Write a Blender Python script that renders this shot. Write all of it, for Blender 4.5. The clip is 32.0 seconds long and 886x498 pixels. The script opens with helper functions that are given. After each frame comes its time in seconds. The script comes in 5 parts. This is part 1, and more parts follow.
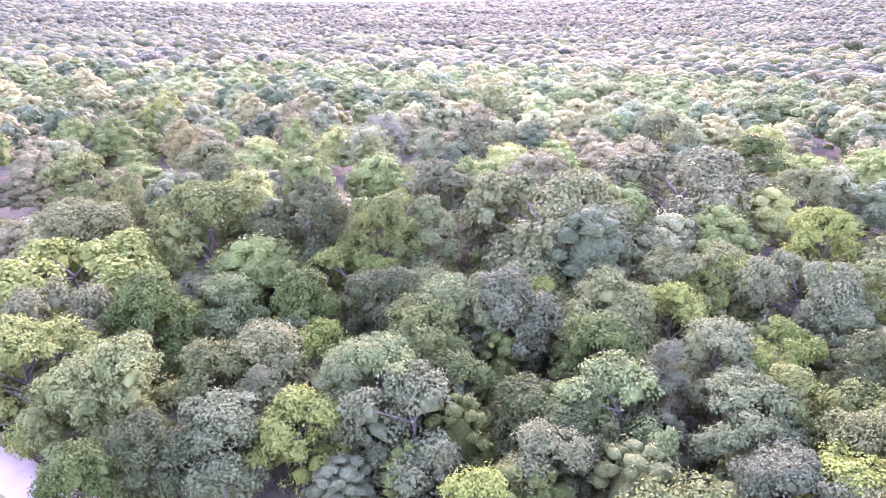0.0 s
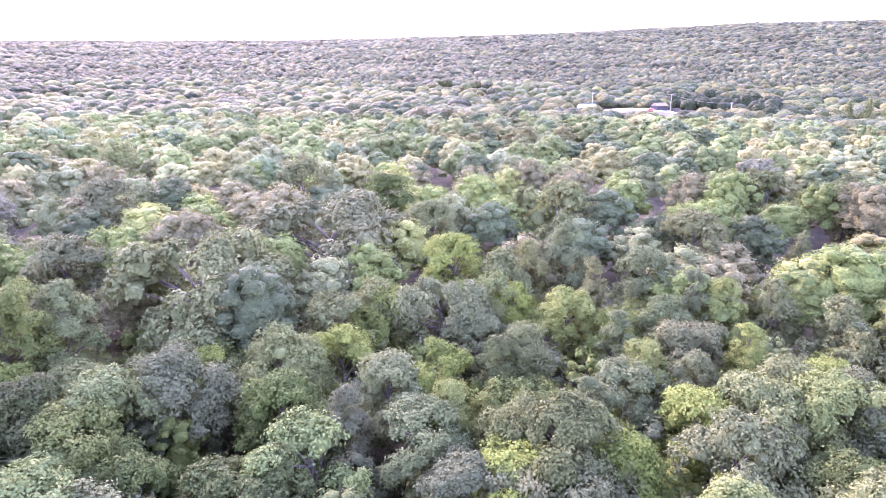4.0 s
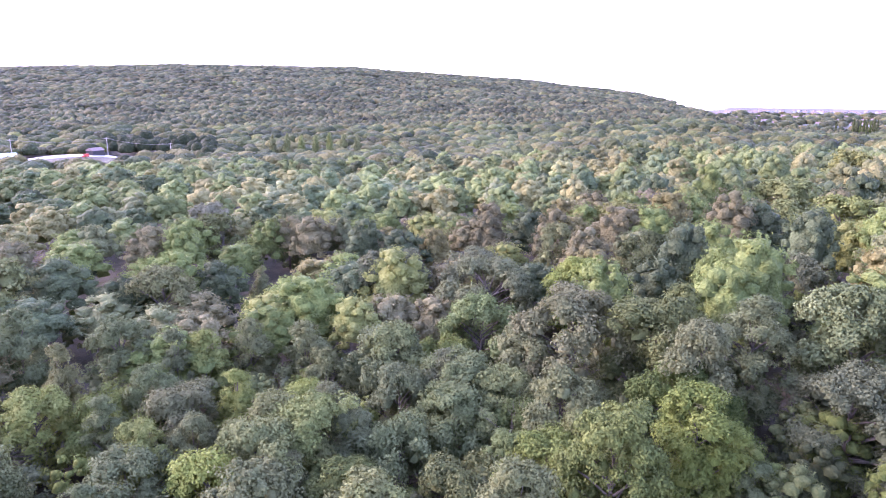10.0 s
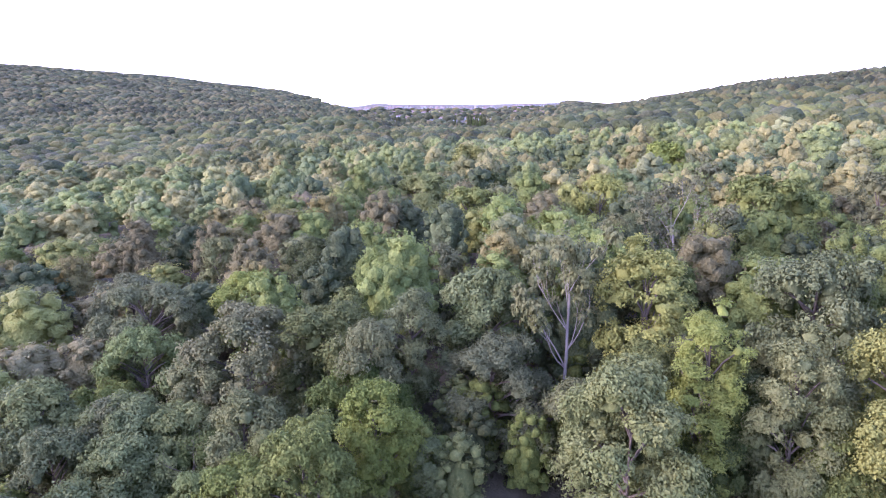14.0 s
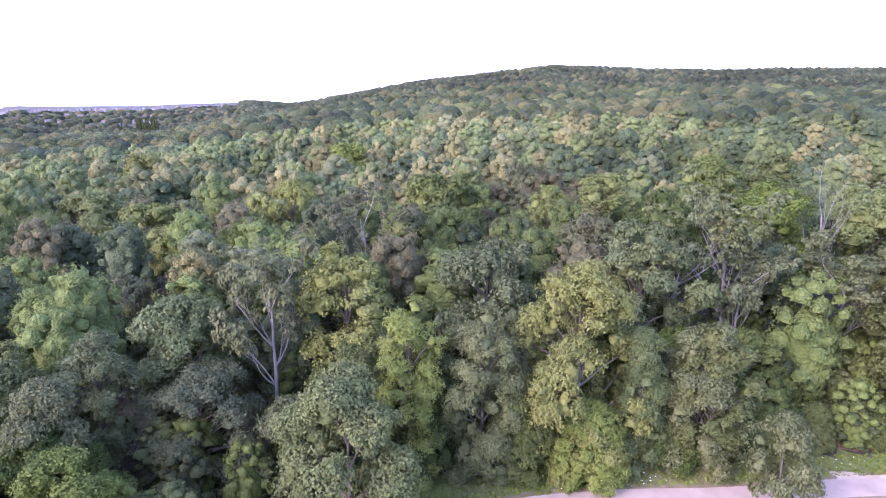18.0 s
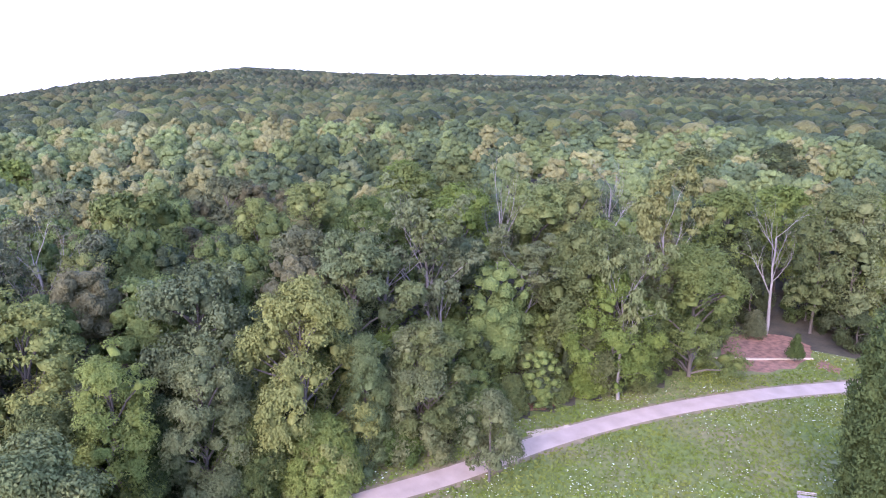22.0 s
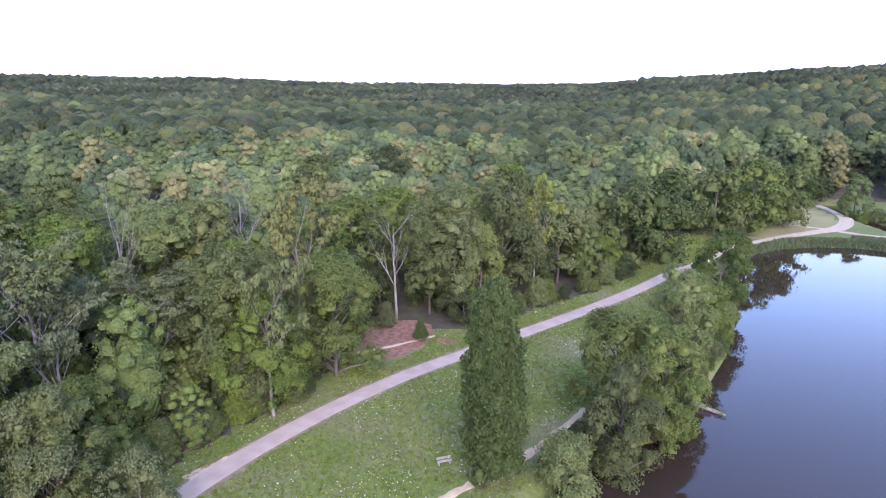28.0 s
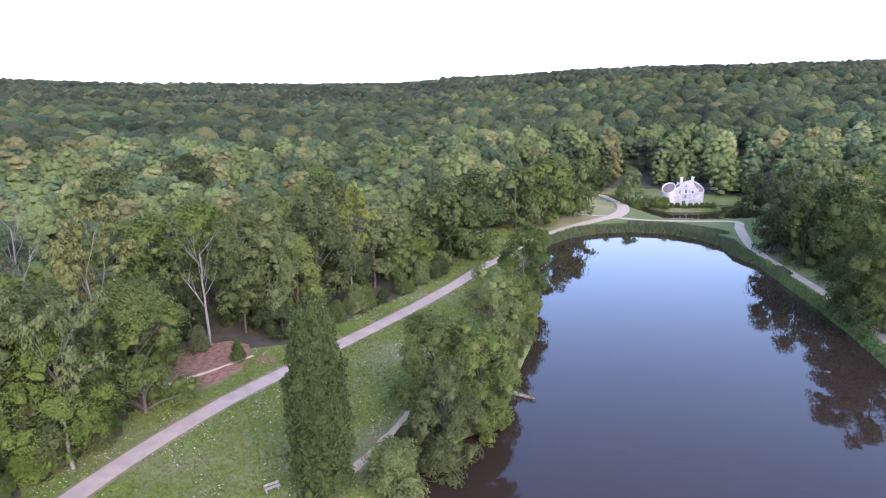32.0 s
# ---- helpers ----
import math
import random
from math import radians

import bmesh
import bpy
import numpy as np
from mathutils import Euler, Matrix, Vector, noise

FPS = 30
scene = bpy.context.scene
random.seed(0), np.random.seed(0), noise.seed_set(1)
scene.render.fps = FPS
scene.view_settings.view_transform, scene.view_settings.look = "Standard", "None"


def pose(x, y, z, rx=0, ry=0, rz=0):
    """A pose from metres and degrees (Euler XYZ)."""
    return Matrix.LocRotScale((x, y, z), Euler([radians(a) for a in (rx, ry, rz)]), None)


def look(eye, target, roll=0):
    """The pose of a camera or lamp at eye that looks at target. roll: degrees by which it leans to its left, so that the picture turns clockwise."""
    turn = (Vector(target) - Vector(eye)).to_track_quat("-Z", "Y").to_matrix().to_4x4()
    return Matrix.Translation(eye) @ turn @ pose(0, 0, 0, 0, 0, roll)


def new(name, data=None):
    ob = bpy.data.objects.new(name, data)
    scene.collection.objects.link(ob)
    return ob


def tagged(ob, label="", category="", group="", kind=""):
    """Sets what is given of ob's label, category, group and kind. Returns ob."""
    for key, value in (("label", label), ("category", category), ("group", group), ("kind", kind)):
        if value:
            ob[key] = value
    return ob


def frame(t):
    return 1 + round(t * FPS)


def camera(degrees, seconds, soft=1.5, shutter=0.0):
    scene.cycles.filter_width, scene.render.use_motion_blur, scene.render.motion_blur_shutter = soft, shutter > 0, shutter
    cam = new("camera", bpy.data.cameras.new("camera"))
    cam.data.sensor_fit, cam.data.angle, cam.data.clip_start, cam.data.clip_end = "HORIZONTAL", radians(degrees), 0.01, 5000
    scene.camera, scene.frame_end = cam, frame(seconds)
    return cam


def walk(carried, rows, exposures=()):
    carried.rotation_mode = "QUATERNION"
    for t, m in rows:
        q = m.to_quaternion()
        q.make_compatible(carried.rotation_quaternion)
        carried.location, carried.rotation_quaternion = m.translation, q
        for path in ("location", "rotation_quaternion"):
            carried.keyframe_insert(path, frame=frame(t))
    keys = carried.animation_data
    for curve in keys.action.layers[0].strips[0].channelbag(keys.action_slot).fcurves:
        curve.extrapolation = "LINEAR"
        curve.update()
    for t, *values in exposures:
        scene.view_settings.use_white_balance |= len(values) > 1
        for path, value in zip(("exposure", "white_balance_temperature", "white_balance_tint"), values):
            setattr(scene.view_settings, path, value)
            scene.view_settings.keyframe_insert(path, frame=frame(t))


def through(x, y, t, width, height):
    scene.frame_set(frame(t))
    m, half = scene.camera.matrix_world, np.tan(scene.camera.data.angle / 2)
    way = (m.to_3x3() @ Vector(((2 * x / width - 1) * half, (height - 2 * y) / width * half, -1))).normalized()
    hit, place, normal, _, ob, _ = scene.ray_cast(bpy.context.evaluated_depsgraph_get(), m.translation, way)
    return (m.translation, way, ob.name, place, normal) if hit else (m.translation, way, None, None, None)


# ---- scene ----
cam = camera(68.80, 32.0, soft=1.1)

# seconds, eye x, y, z (water is z = 0), turn to the left from +y, tilt, lean (degrees)
PATH = [
    (0, -0.64, -1.24, 32.12, 208.30, -19.82, -0.07),
    (1, -0.65, -1.22, 32.58, 200.66, -19.07, -0.02),
    (2, -0.67, -1.21, 33.04, 192.91, -18.28, -0.13),
    (3, -0.66, -1.16, 33.50, 185.08, -17.44, -0.09),
    (3.5, -0.64, -1.12, 33.73, 181.18, -17.01, -0.06),
    (5.5, -0.52, -0.87, 34.56, 165.70, -15.35, 0.05),
    (6, -0.50, -0.84, 34.76, 161.74, -15.06, 0.09),
    (7, -0.48, -0.79, 35.17, 153.94, -14.35, 0.13),
    (8, -0.47, -0.77, 35.59, 146.24, -13.74, 0.18),
    (9, -0.47, -0.75, 36.01, 138.64, -13.33, 0.20),
    (10, -0.45, -0.71, 36.44, 131.07, -13.28, 0.17),
    (11, -0.42, -0.64, 36.88, 123.56, -13.29, 0.24),
    (12, -0.41, -0.57, 37.33, 116.03, -13.47, 0.25),
    (13, -0.41, -0.55, 37.78, 108.61, -13.53, 0.12),
    (14, -0.44, -0.57, 38.22, 101.28, -13.43, 0.14),
    (14.5, -0.46, -0.57, 38.42, 97.74, -13.38, 0.13),
    (16.5, -0.64, -0.48, 39.19, 84.21, -13.48, -0.19),
    (17, -0.68, -0.46, 39.37, 80.87, -13.51, -0.24),
    (18, -0.73, -0.41, 39.70, 74.26, -13.57, -0.27),
    (19, -0.78, -0.36, 40.01, 67.65, -13.63, -0.18),
    (20, -0.84, -0.31, 40.32, 60.97, -13.62, -0.21),
    (21, -0.89, -0.23, 40.66, 54.62, -13.52, -0.09),
    (22, -0.92, -0.14, 41.02, 48.57, -13.44, -0.08),
    (23, -0.93, -0.06, 41.37, 42.69, -13.41, -0.03),
    (24, -0.93, 0.02, 41.71, 36.99, -13.32, 0.02),
    (25, -0.94, 0.10, 42.05, 31.48, -13.37, 0.00),
    (25.5, -0.93, 0.13, 42.23, 28.82, -13.35, 0.06),
    (27.5, -0.73, 0.19, 42.93, 18.81, -13.39, -0.17),
    (28, -0.65, 0.19, 43.15, 16.44, -13.37, -0.22),
    (29, -0.50, 0.16, 43.66, 11.86, -13.41, -0.38),
    (30, -0.34, 0.11, 44.25, 7.54, -13.57, -0.40),
    (31, -0.17, 0.04, 44.74, 3.64, -13.62, -0.50),
    (32, 0.00, -0.01, 45.01, 0.01, -13.59, -0.68),
]


def flown(x, y, z, yaw, tilt, lean):
    a, b = radians(yaw), radians(tilt)
    ahead = Vector((-math.sin(a) * math.cos(b), math.cos(a) * math.cos(b), math.sin(b)))
    eye = Vector((x, y, z))
    return look(eye, eye + 100 * ahead, lean)


walk(cam, [(row[0], flown(*row[1:])) for row in PATH],
     exposures=[(0, 3.29, 6720, 66), (3, 3.19, 6700, 65), (6, 2.88, 6650, 62), (9, 2.45, 6550, 60), (13, 1.93, 6320, 54), (17, 1.71, 6150, 50), (22, 1.46, 5960, 41), (27, 1.18, 6060, 34), (32, 1.02, 6320, 28)])

# ---- light: a bright, thinly veiled evening sky with a weak low sun ----
SUN_AZ, SUN_EL = 205.0, 28.0   # turn to the left from +y, height
world = bpy.data.worlds.new("sky")
scene.world = world
world.use_nodes = True
wt = world.node_tree
wt.nodes.clear()
sky = wt.nodes.new("ShaderNodeTexSky")
sky.sky_type = "NISHITA"
sky.sun_disc = False
sky.sun_elevation = radians(SUN_EL)
sky.sun_rotation = radians(-SUN_AZ)
sky.air_density, sky.dust_density, sky.ozone_density = 1.0, 0.4, 3.0
bg = wt.nodes.new("ShaderNodeBackground")
bg.inputs["Strength"].default_value = 0.14
veil = wt.nodes.new("ShaderNodeMix")
veil.data_type = "RGBA"
geo = wt.nodes.new("ShaderNodeTexCoord")
sep = wt.nodes.new("ShaderNodeSeparateXYZ")
ramp = wt.nodes.new("ShaderNodeValToRGB")
cloud = wt.nodes.new("ShaderNodeTexNoise")
cloud.inputs["Scale"].default_value = 2.2
cloud.inputs["Detail"].default_value = 5.0
cram = wt.nodes.new("ShaderNodeMapRange")
cram.inputs["From Min"].default_value, cram.inputs["From Max"].default_value = 0.42, 0.72
cram.inputs["To Max"].default_value = 0.16
addv = wt.nodes.new("ShaderNodeMath")
addv.operation = "MAXIMUM"
ramp.color_ramp.elements[0].position, ramp.color_ramp.elements[0].color = 0.10, (0.95, 0.95, 0.95, 1)
ramp.color_ramp.elements[1].position, ramp.color_ramp.elements[1].color = 0.27, (0.05, 0.05, 0.05, 1)
lift = wt.nodes.new("ShaderNodeVectorMath")
lift.operation = "SCALE"
lift.inputs["Scale"].default_value = 3.0
wt.links.new(geo.outputs["Generated"], sep.inputs[0])
wt.links.new(sep.outputs["Z"], ramp.inputs[0])
wt.links.new(geo.outputs["Generated"], cloud.inputs["Vector"])
wt.links.new(cloud.outputs["Fac"], cram.inputs["Value"])
wt.links.new(ramp.outputs[0], addv.inputs[0])
wt.links.new(cram.outputs[0], addv.inputs[1])
wt.links.new(addv.outputs[0], veil.inputs["Factor"])
wt.links.new(sky.outputs[0], lift.inputs[0])
wt.links.new(lift.outputs[0], veil.inputs["A"])
veil.inputs["B"].default_value = (8.0, 8.9, 10.6, 1)
wt.links.new(veil.outputs["Result"], bg.inputs["Color"])
out = wt.nodes.new("ShaderNodeOutputWorld")
wt.links.new(bg.outputs[0], out.inputs[0])

sun = new("sun", bpy.data.lights.new("sun", "SUN"))
sun.data.energy = 2.2
sun.data.angle = radians(40)
sun.data.color = (1.0, 0.93, 0.82)
_a, _e = radians(SUN_AZ), radians(SUN_EL)
sun.matrix_world = look((-math.sin(_a) * math.cos(_e) * 300, math.cos(_a) * math.cos(_e) * 300, math.sin(_e) * 300), (0, 0, 0))


# ---- materials ----
def material(name):
    m = bpy.data.materials.new(name)
    m.use_nodes = True
    nt = m.node_tree
    b = nt.nodes["Principled BSDF"]
    return m, nt, b


def node(nt, kind, **values):
    n = nt.nodes.new(kind)
    for key, v in values.items():
        n.inputs[key.replace("_", " ")].default_value = v
    return n


def mixed(nt, fac, a, b):
    """A colour between a and b; fac, a and b are sockets or values."""
    m = nt.nodes.new("ShaderNodeMix")
    m.data_type = "RGBA"
    for key, v in (("Factor", fac), ("A", a), ("B", b)):
        if isinstance(v, bpy.types.NodeSocket):
            nt.links.new(v, m.inputs[key])
        else:
            m.inputs[key].default_value = v if key == "Factor" else (*v, 1)
    return m.outputs["Result"]


def grain(nt, scale, detail=4.0, low=0.35, high=0.65, space="Object"):
    tc = nt.nodes.new("ShaderNodeTexCoord")
    n = node(nt, "ShaderNodeTexNoise", Scale=scale, Detail=detail)
    nt.links.new(tc.outputs[space], n.inputs["Vector"])
    r = nt.nodes.new("ShaderNodeMapRange")
    r.inputs["From Min"].default_value, r.inputs["From Max"].default_value = low, high
    nt.links.new(n.outputs["Fac"], r.inputs["Value"])
    return r.outputs[0]


def bumped(nt, b, height, strength=0.4, distance=0.05):
    n = node(nt, "ShaderNodeBump", Strength=strength, Distance=distance)
    nt.links.new(height, n.inputs["Height"])
    nt.links.new(n.outputs[0], b.inputs["Normal"])


def leaf_material(name, light, dark, accent=None, amount=0.0, through=0.25, scale=4.0, fine=60.0, bump=0.6, relief=0.02):
    m, nt, b = material(name)
    isl = nt.nodes.new("ShaderNodeNewGeometry").outputs["Random Per Island"]
    leafy = grain(nt, fine, 3, 0.36, 0.66)
    half = nt.nodes.new("ShaderNodeMath")
    half.operation = "MULTIPLY_ADD"
    nt.links.new(isl, half.inputs[0])
    half.inputs[1].default_value = 0.36
    add = nt.nodes.new("ShaderNodeMath")
    add.operation = "MULTIPLY"
    nt.links.new(leafy, add.inputs[0])
    add.inputs[1].default_value = 0.50
    nt.links.new(add.outputs[0], half.inputs[2])
    col = mixed(nt, half.outputs[0], dark, light)
    if accent:
        f = nt.nodes.new("ShaderNodeMath")
        f.operation = "MULTIPLY"
        nt.links.new(grain(nt, scale, 3, 0.45, 0.62), f.inputs[0])
        f.inputs[1].default_value = amount
        col = mixed(nt, f.outputs[0], col, accent)
    hsv = nt.nodes.new("ShaderNodeHueSaturation")
    rnd = nt.nodes.new("ShaderNodeObjectInfo").outputs["Random"]
    for key, lo, hi in (("Hue", 0.490, 0.508), ("Value", 0.80, 1.22), ("Saturation", 0.80, 1.04)):
        r = nt.nodes.new("ShaderNodeMapRange")
        r.inputs["To Min"].default_value, r.inputs["To Max"].default_value = lo, hi
        nt.links.new(rnd, r.inputs["Value"])
        nt.links.new(r.outputs[0], hsv.inputs[key])
    tone = nt.nodes.new("ShaderNodeAttribute")   # one value for each crown of the joined woodland
    tone.attribute_name = "tone"
    lighter = nt.nodes.new("ShaderNodeMath")
    lighter.operation = "MULTIPLY_ADD"
    lighter.inputs[1].default_value = 0.36
    nt.links.new(tone.outputs["Fac"], lighter.inputs[0])
    nt.links.new(hsv.inputs["Value"].links[0].from_socket, lighter.inputs[2])
    nt.links.new(lighter.outputs[0], hsv.inputs["Value"])
    nt.links.new(col, hsv.inputs["Color"])
    nt.links.new(hsv.outputs[0], b.inputs["Base Color"])
    b.inputs["Roughness"].default_value = 0.75
    b.inputs["Specular IOR Level"].default_value = 0.12
    tr = nt.nodes.new("ShaderNodeBsdfTranslucent")
    nt.links.new(hsv.outputs[0], tr.inputs["Color"])
    if bump:
        bumped(nt, b, leafy, bump, relief)
    mx = nt.nodes.new("ShaderNodeMixShader")
    mx.inputs[0].default_value = through
    nt.links.new(b.outputs[0], mx.inputs[1])
    nt.links.new(tr.outputs[0], mx.inputs[2])
    nt.links.new(mx.outputs[0], nt.nodes["Material Output"].inputs["Surface"])
    return m


LEAF = {
    "green": leaf_material("green_leaves", (0.124, 0.154, 0.033), (0.058, 0.079, 0.018), (0.167, 0.187, 0.043), 0.5),
    "dark": leaf_material("dark_leaves", (0.078, 0.104, 0.028), (0.036, 0.051, 0.014), (0.104, 0.130, 0.035), 0.4),
    "lime": leaf_material("lime_leaves", (0.179, 0.204, 0.047), (0.100, 0.122, 0.029), (0.212, 0.228, 0.060), 0.5),
    "yellow": leaf_material("yellowing_leaves", (0.225, 0.228, 0.056), (0.125, 0.132, 0.034), (0.165, 0.178, 0.048), 0.6),
    "olive": leaf_material("olive_leaves", (0.150, 0.173, 0.059), (0.076, 0.092, 0.030), (0.180, 0.190, 0.067), 0.6),
    "grey": leaf_material("grey_green_leaves", (0.131, 0.163, 0.056), (0.063, 0.081, 0.029), (0.151, 0.181, 0.072), 0.6),
    "brown": leaf_material("browning_leaves", (0.164, 0.171, 0.068), (0.086, 0.092, 0.036), (0.116, 0.131, 0.044), 0.6),
    "mauve": leaf_material("mauve_brown_leaves", (0.154, 0.170, 0.078), (0.079, 0.087, 0.040), (0.114, 0.127, 0.051), 0.5),
    "pale": leaf_material("pale_silvery_leaves", (0.246, 0.259, 0.136), (0.136, 0.146, 0.077), (0.210, 0.221, 0.122), 0.5),
}


def bark(name, light, dark):
    m, nt, b = material(name)
    f = grain(nt, 2.2, 6)
    nt.links.new(mixed(nt, f, dark, light), b.inputs["Base Color"])
    b.inputs["Roughness"].default_value = 0.9
    bumped(nt, b, grain(nt, 9, 4), 0.5, 0.03)
    return m


BARK = bark("bark", (0.16, 0.13, 0.10), (0.05, 0.04, 0.032))
BARK_PALE = bark("pale_bark", (0.30, 0.265, 0.23), (0.14, 0.12, 0.105))


def ground_material():
    m, nt, b = material("woodland_and_grass_ground")
    big = grain(nt, 0.09, 5, 0.46, 0.70)
    fine = grain(nt, 1.4, 6, 0.3, 0.7)
    grass = mixed(nt, fine, (0.080, 0.106, 0.018), (0.136, 0.166, 0.030))
    dry = mixed(nt, fine, (0.130, 0.120, 0.050), (0.210, 0.170, 0.085))
    c = mixed(nt, big, grass, dry)
    nt.links.new(c, b.inputs["Base Color"])
    b.inputs["Roughness"].default_value = 0.95
    bumped(nt, b, grain(nt, 5, 6), 0.6, 0.08)
    return m


def plain(name, light, dark, scale=3.0, rough=0.9, bump=0.3, depth=0.02):
    m, nt, b = material(name)
    f = grain(nt, scale, 6)
    g = grain(nt, scale * 9, 4)
    c = mixed(nt, f, dark, light)
    mid = tuple((p + q) / 2 for p, q in zip(light, dark))
    h = nt.nodes.new("ShaderNodeMath")
    h.operation = "MULTIPLY"
    nt.links.new(g, h.inputs[0])
    h.inputs[1].default_value = 0.45
    nt.links.new(mixed(nt, h.outputs[0], c, mid), b.inputs["Base Color"])
    b.inputs["Roughness"].default_value = rough
    bumped(nt, b, g, bump, depth)
    return m


GROUND = ground_material()
ASPHALT = plain("pale_worn_asphalt", (0.41, 0.305, 0.235), (0.31, 0.23, 0.175), 0.5)
SAND = plain("pale_sand_path", (0.48, 0.365, 0.255), (0.36, 0.27, 0.18), 0.6)
CHALK = plain("whitish_dry_sand", (0.50, 0.36, 0.215), (0.36, 0.26, 0.15), 1.2)
SOIL = plain("trodden_brown_soil", (0.235, 0.170, 0.095), (0.125, 0.105, 0.050), 0.9)
LITTER = plain("red_brown_leaf_litter", (0.31, 0.150, 0.095), (0.115, 0.06, 0.035), 1.3)
STONE = plain("whitewashed_stone", (0.55, 0.495, 0.455), (0.37, 0.33, 0.30), 0.7, 0.85)
ROOF = plain("brown_roof_tiles", (0.20, 0.14, 0.125), (0.12, 0.085, 0.08), 1.5)


def water_material():
    m, nt, b = material("still_brown_lake_water")
    b.inputs["Base Color"].default_value = (0.030, 0.020, 0.014, 1)
    b.inputs["Roughness"].default_value = 0.03
    b.inputs["IOR"].default_value = 1.33
    bumped(nt, b, grain(nt, 0.5, 3), 0.02, 0.05)
    return m


WATER = water_material()

# ---- terrain ----
# skyline: turn, height above level in degrees at the crest, distance of the crest, ground height half way
RIDGE = [(-40, 1.4, 1100, 20), (-17, 1.5, 1100, 16), (-3, 0.9, 1300, 10), (5, 0.5, 1700, 8), (23, 0.7, 1650, 10), (37, 1.1, 1600, 14),
         (52, 1.2, 1500, 16), (65, 1.72, 1500, 16), (76, 0.7, 1300, 15), (83, -0.5, 1100, 12), (90, -1.7, 950, 4), (98, -2.8, 950, -6), (106, -2.7, 950, -7), (110, -1.2, 1300, -6),
         (115, 0.05, 3300, -6), (125, 1.2, 3300, -12), (139, 2.1, 3300, -18), (153, 2.15, 3300, -14), (168, 1.6, 3300, -13), (190, 1.1, 3000, -10),
         (220, 0.9, 2600, -5), (250, 1.0, 2200, 0)]
_raz = np.array([q[0] for q in RIDGE], float)
LAKE = [(-7, 66), (-2, 75), (5, 81), (10, 94), (16, 113), (20, 133), (22, 152), (26, 178), (32, 191), (40, 200), (51, 206), (62, 207.5), (72, 204),
        (79, 196), (83, 186), (81, 175), (83, 163), (81, 148), (79, 129), (76, 110), (73, 96), (68, 70), (60, 45), (40, 28), (15, 26), (-8, 34), (-14, 50)]
MOAT = [(74, 243), (78, 225), (92, 222.3), (107, 223), (122, 234), (121, 252), (110, 258), (106, 243), (96, 240.5), (86, 241.5), (80, 250), (80, 285), (70, 288), (72, 262)]


def polygon_distance(px, py, poly):
    """Signed distance to a polygon, below zero inside, for arrays."""
    d = np.full(px.shape, 1e9)
    inside = np.zeros(px.shape, bool)
    for (x0, y0), (x1, y1) in zip(poly, poly[1:] + poly[:1]):
        ex, ey = x1 - x0, y1 - y0
        t = np.clip(((px - x0) * ex + (py - y0) * ey) / (ex * ex + ey * ey), 0, 1)
        d = np.minimum(d, np.hypot(px - x0 - t * ex, py - y0 - t * ey))
        cross = ((y0 > py) != (y1 > py)) & (px < (x1 - x0) * (py - y0) / (y1 - y0 + 1e-9) + x0)
        inside ^= cross
    return np.where(inside, -d, d)


OPEN = [(-56, 6), (-56, 20), (-54.5, 32), (-51.5, 44), (-50, 55), (-46.5, 67), (-42.5, 78), (-45, 90), (-45, 104), (-32, 107), (-26, 110), (-17, 123), (-7, 139), (1, 155),
        (5, 176), (10, 200), (22, 215), (38, 226), (44, 246), (54, 276), (60, 290), (88, 296), (122, 268), (126, 246), (108, 212), (98, 196), (90, 172), (90, 158), (98, 148), (92, 118),
        (84, 100), (78, 70), (70, 20), (55, -14), (30, -25), (0, -27), (-30, -17), (-50, -3)]


def smooth(t):
    t = np.clip(t, 0, 1)
    return t * t * (3 - 2 * t)


def land(px, py):
    """Height of the ground."""
    px, py = np.asarray(px, float), np.asarray(py, float)
    az = (np.degrees(np.arctan2(-px, py)) + 60) % 360 - 60
    az = np.where(az > 275, az - 360, az)
    r = np.hypot(px, py)
    el = np.interp(az, _raz, [q[1] for q in RIDGE])
    dist = np.interp(az, _raz, [q[2] for q in RIDGE])
    mid = np.interp(az, _raz, [q[3] for q in RIDGE])
    eye = np.interp(az, [-40, 0, 208, 250], [45, 45, 32, 32])
    top = eye + dist * np.tan(np.radians(el)) - 13
    near = np.interp(az, [-60, 40, 60, 110, 125, 250], [2.0, 3.0, 4.5, 4.0, 1.0, 1.0])
    z = near + (mid - near) * smooth((r - 120) / 430)
    z = z + (top - mid) * smooth((r - 450) / (dist - 450)) - np.interp(az, [-60, 84, 90, 107, 111, 260], [60, 60, 8, 8, 60, 60]) * smooth((r - dist) / 1500)
    z = z + 2.0 * np.sin(px * 0.011 + 1) * np.cos(py * 0.013) * smooth((r - 150) / 300)
    z = z + 12 * np.exp(-((px + 165) ** 2 + (py + 468) ** 2) / 60 ** 2) + 9 * np.exp(-((px + 48) ** 2 + (py + 690) ** 2) / 70 ** 2)
    flat = smooth((polygon_distance(px, py, OPEN) + 1) / 22)
    z = 1.3 * (1 - flat) + z * flat
    for pool in (LAKE, MOAT):
        z = np.minimum(z, -1.6 + 2.9 * smooth((polygon_distance(px, py, pool) + 2.6) / 3.6) + 1e3 * (polygon_distance(px, py, pool) > 1.0))
    return z


def land1(x, y):
    return float(land(np.array([x]), np.array([y]))[0])


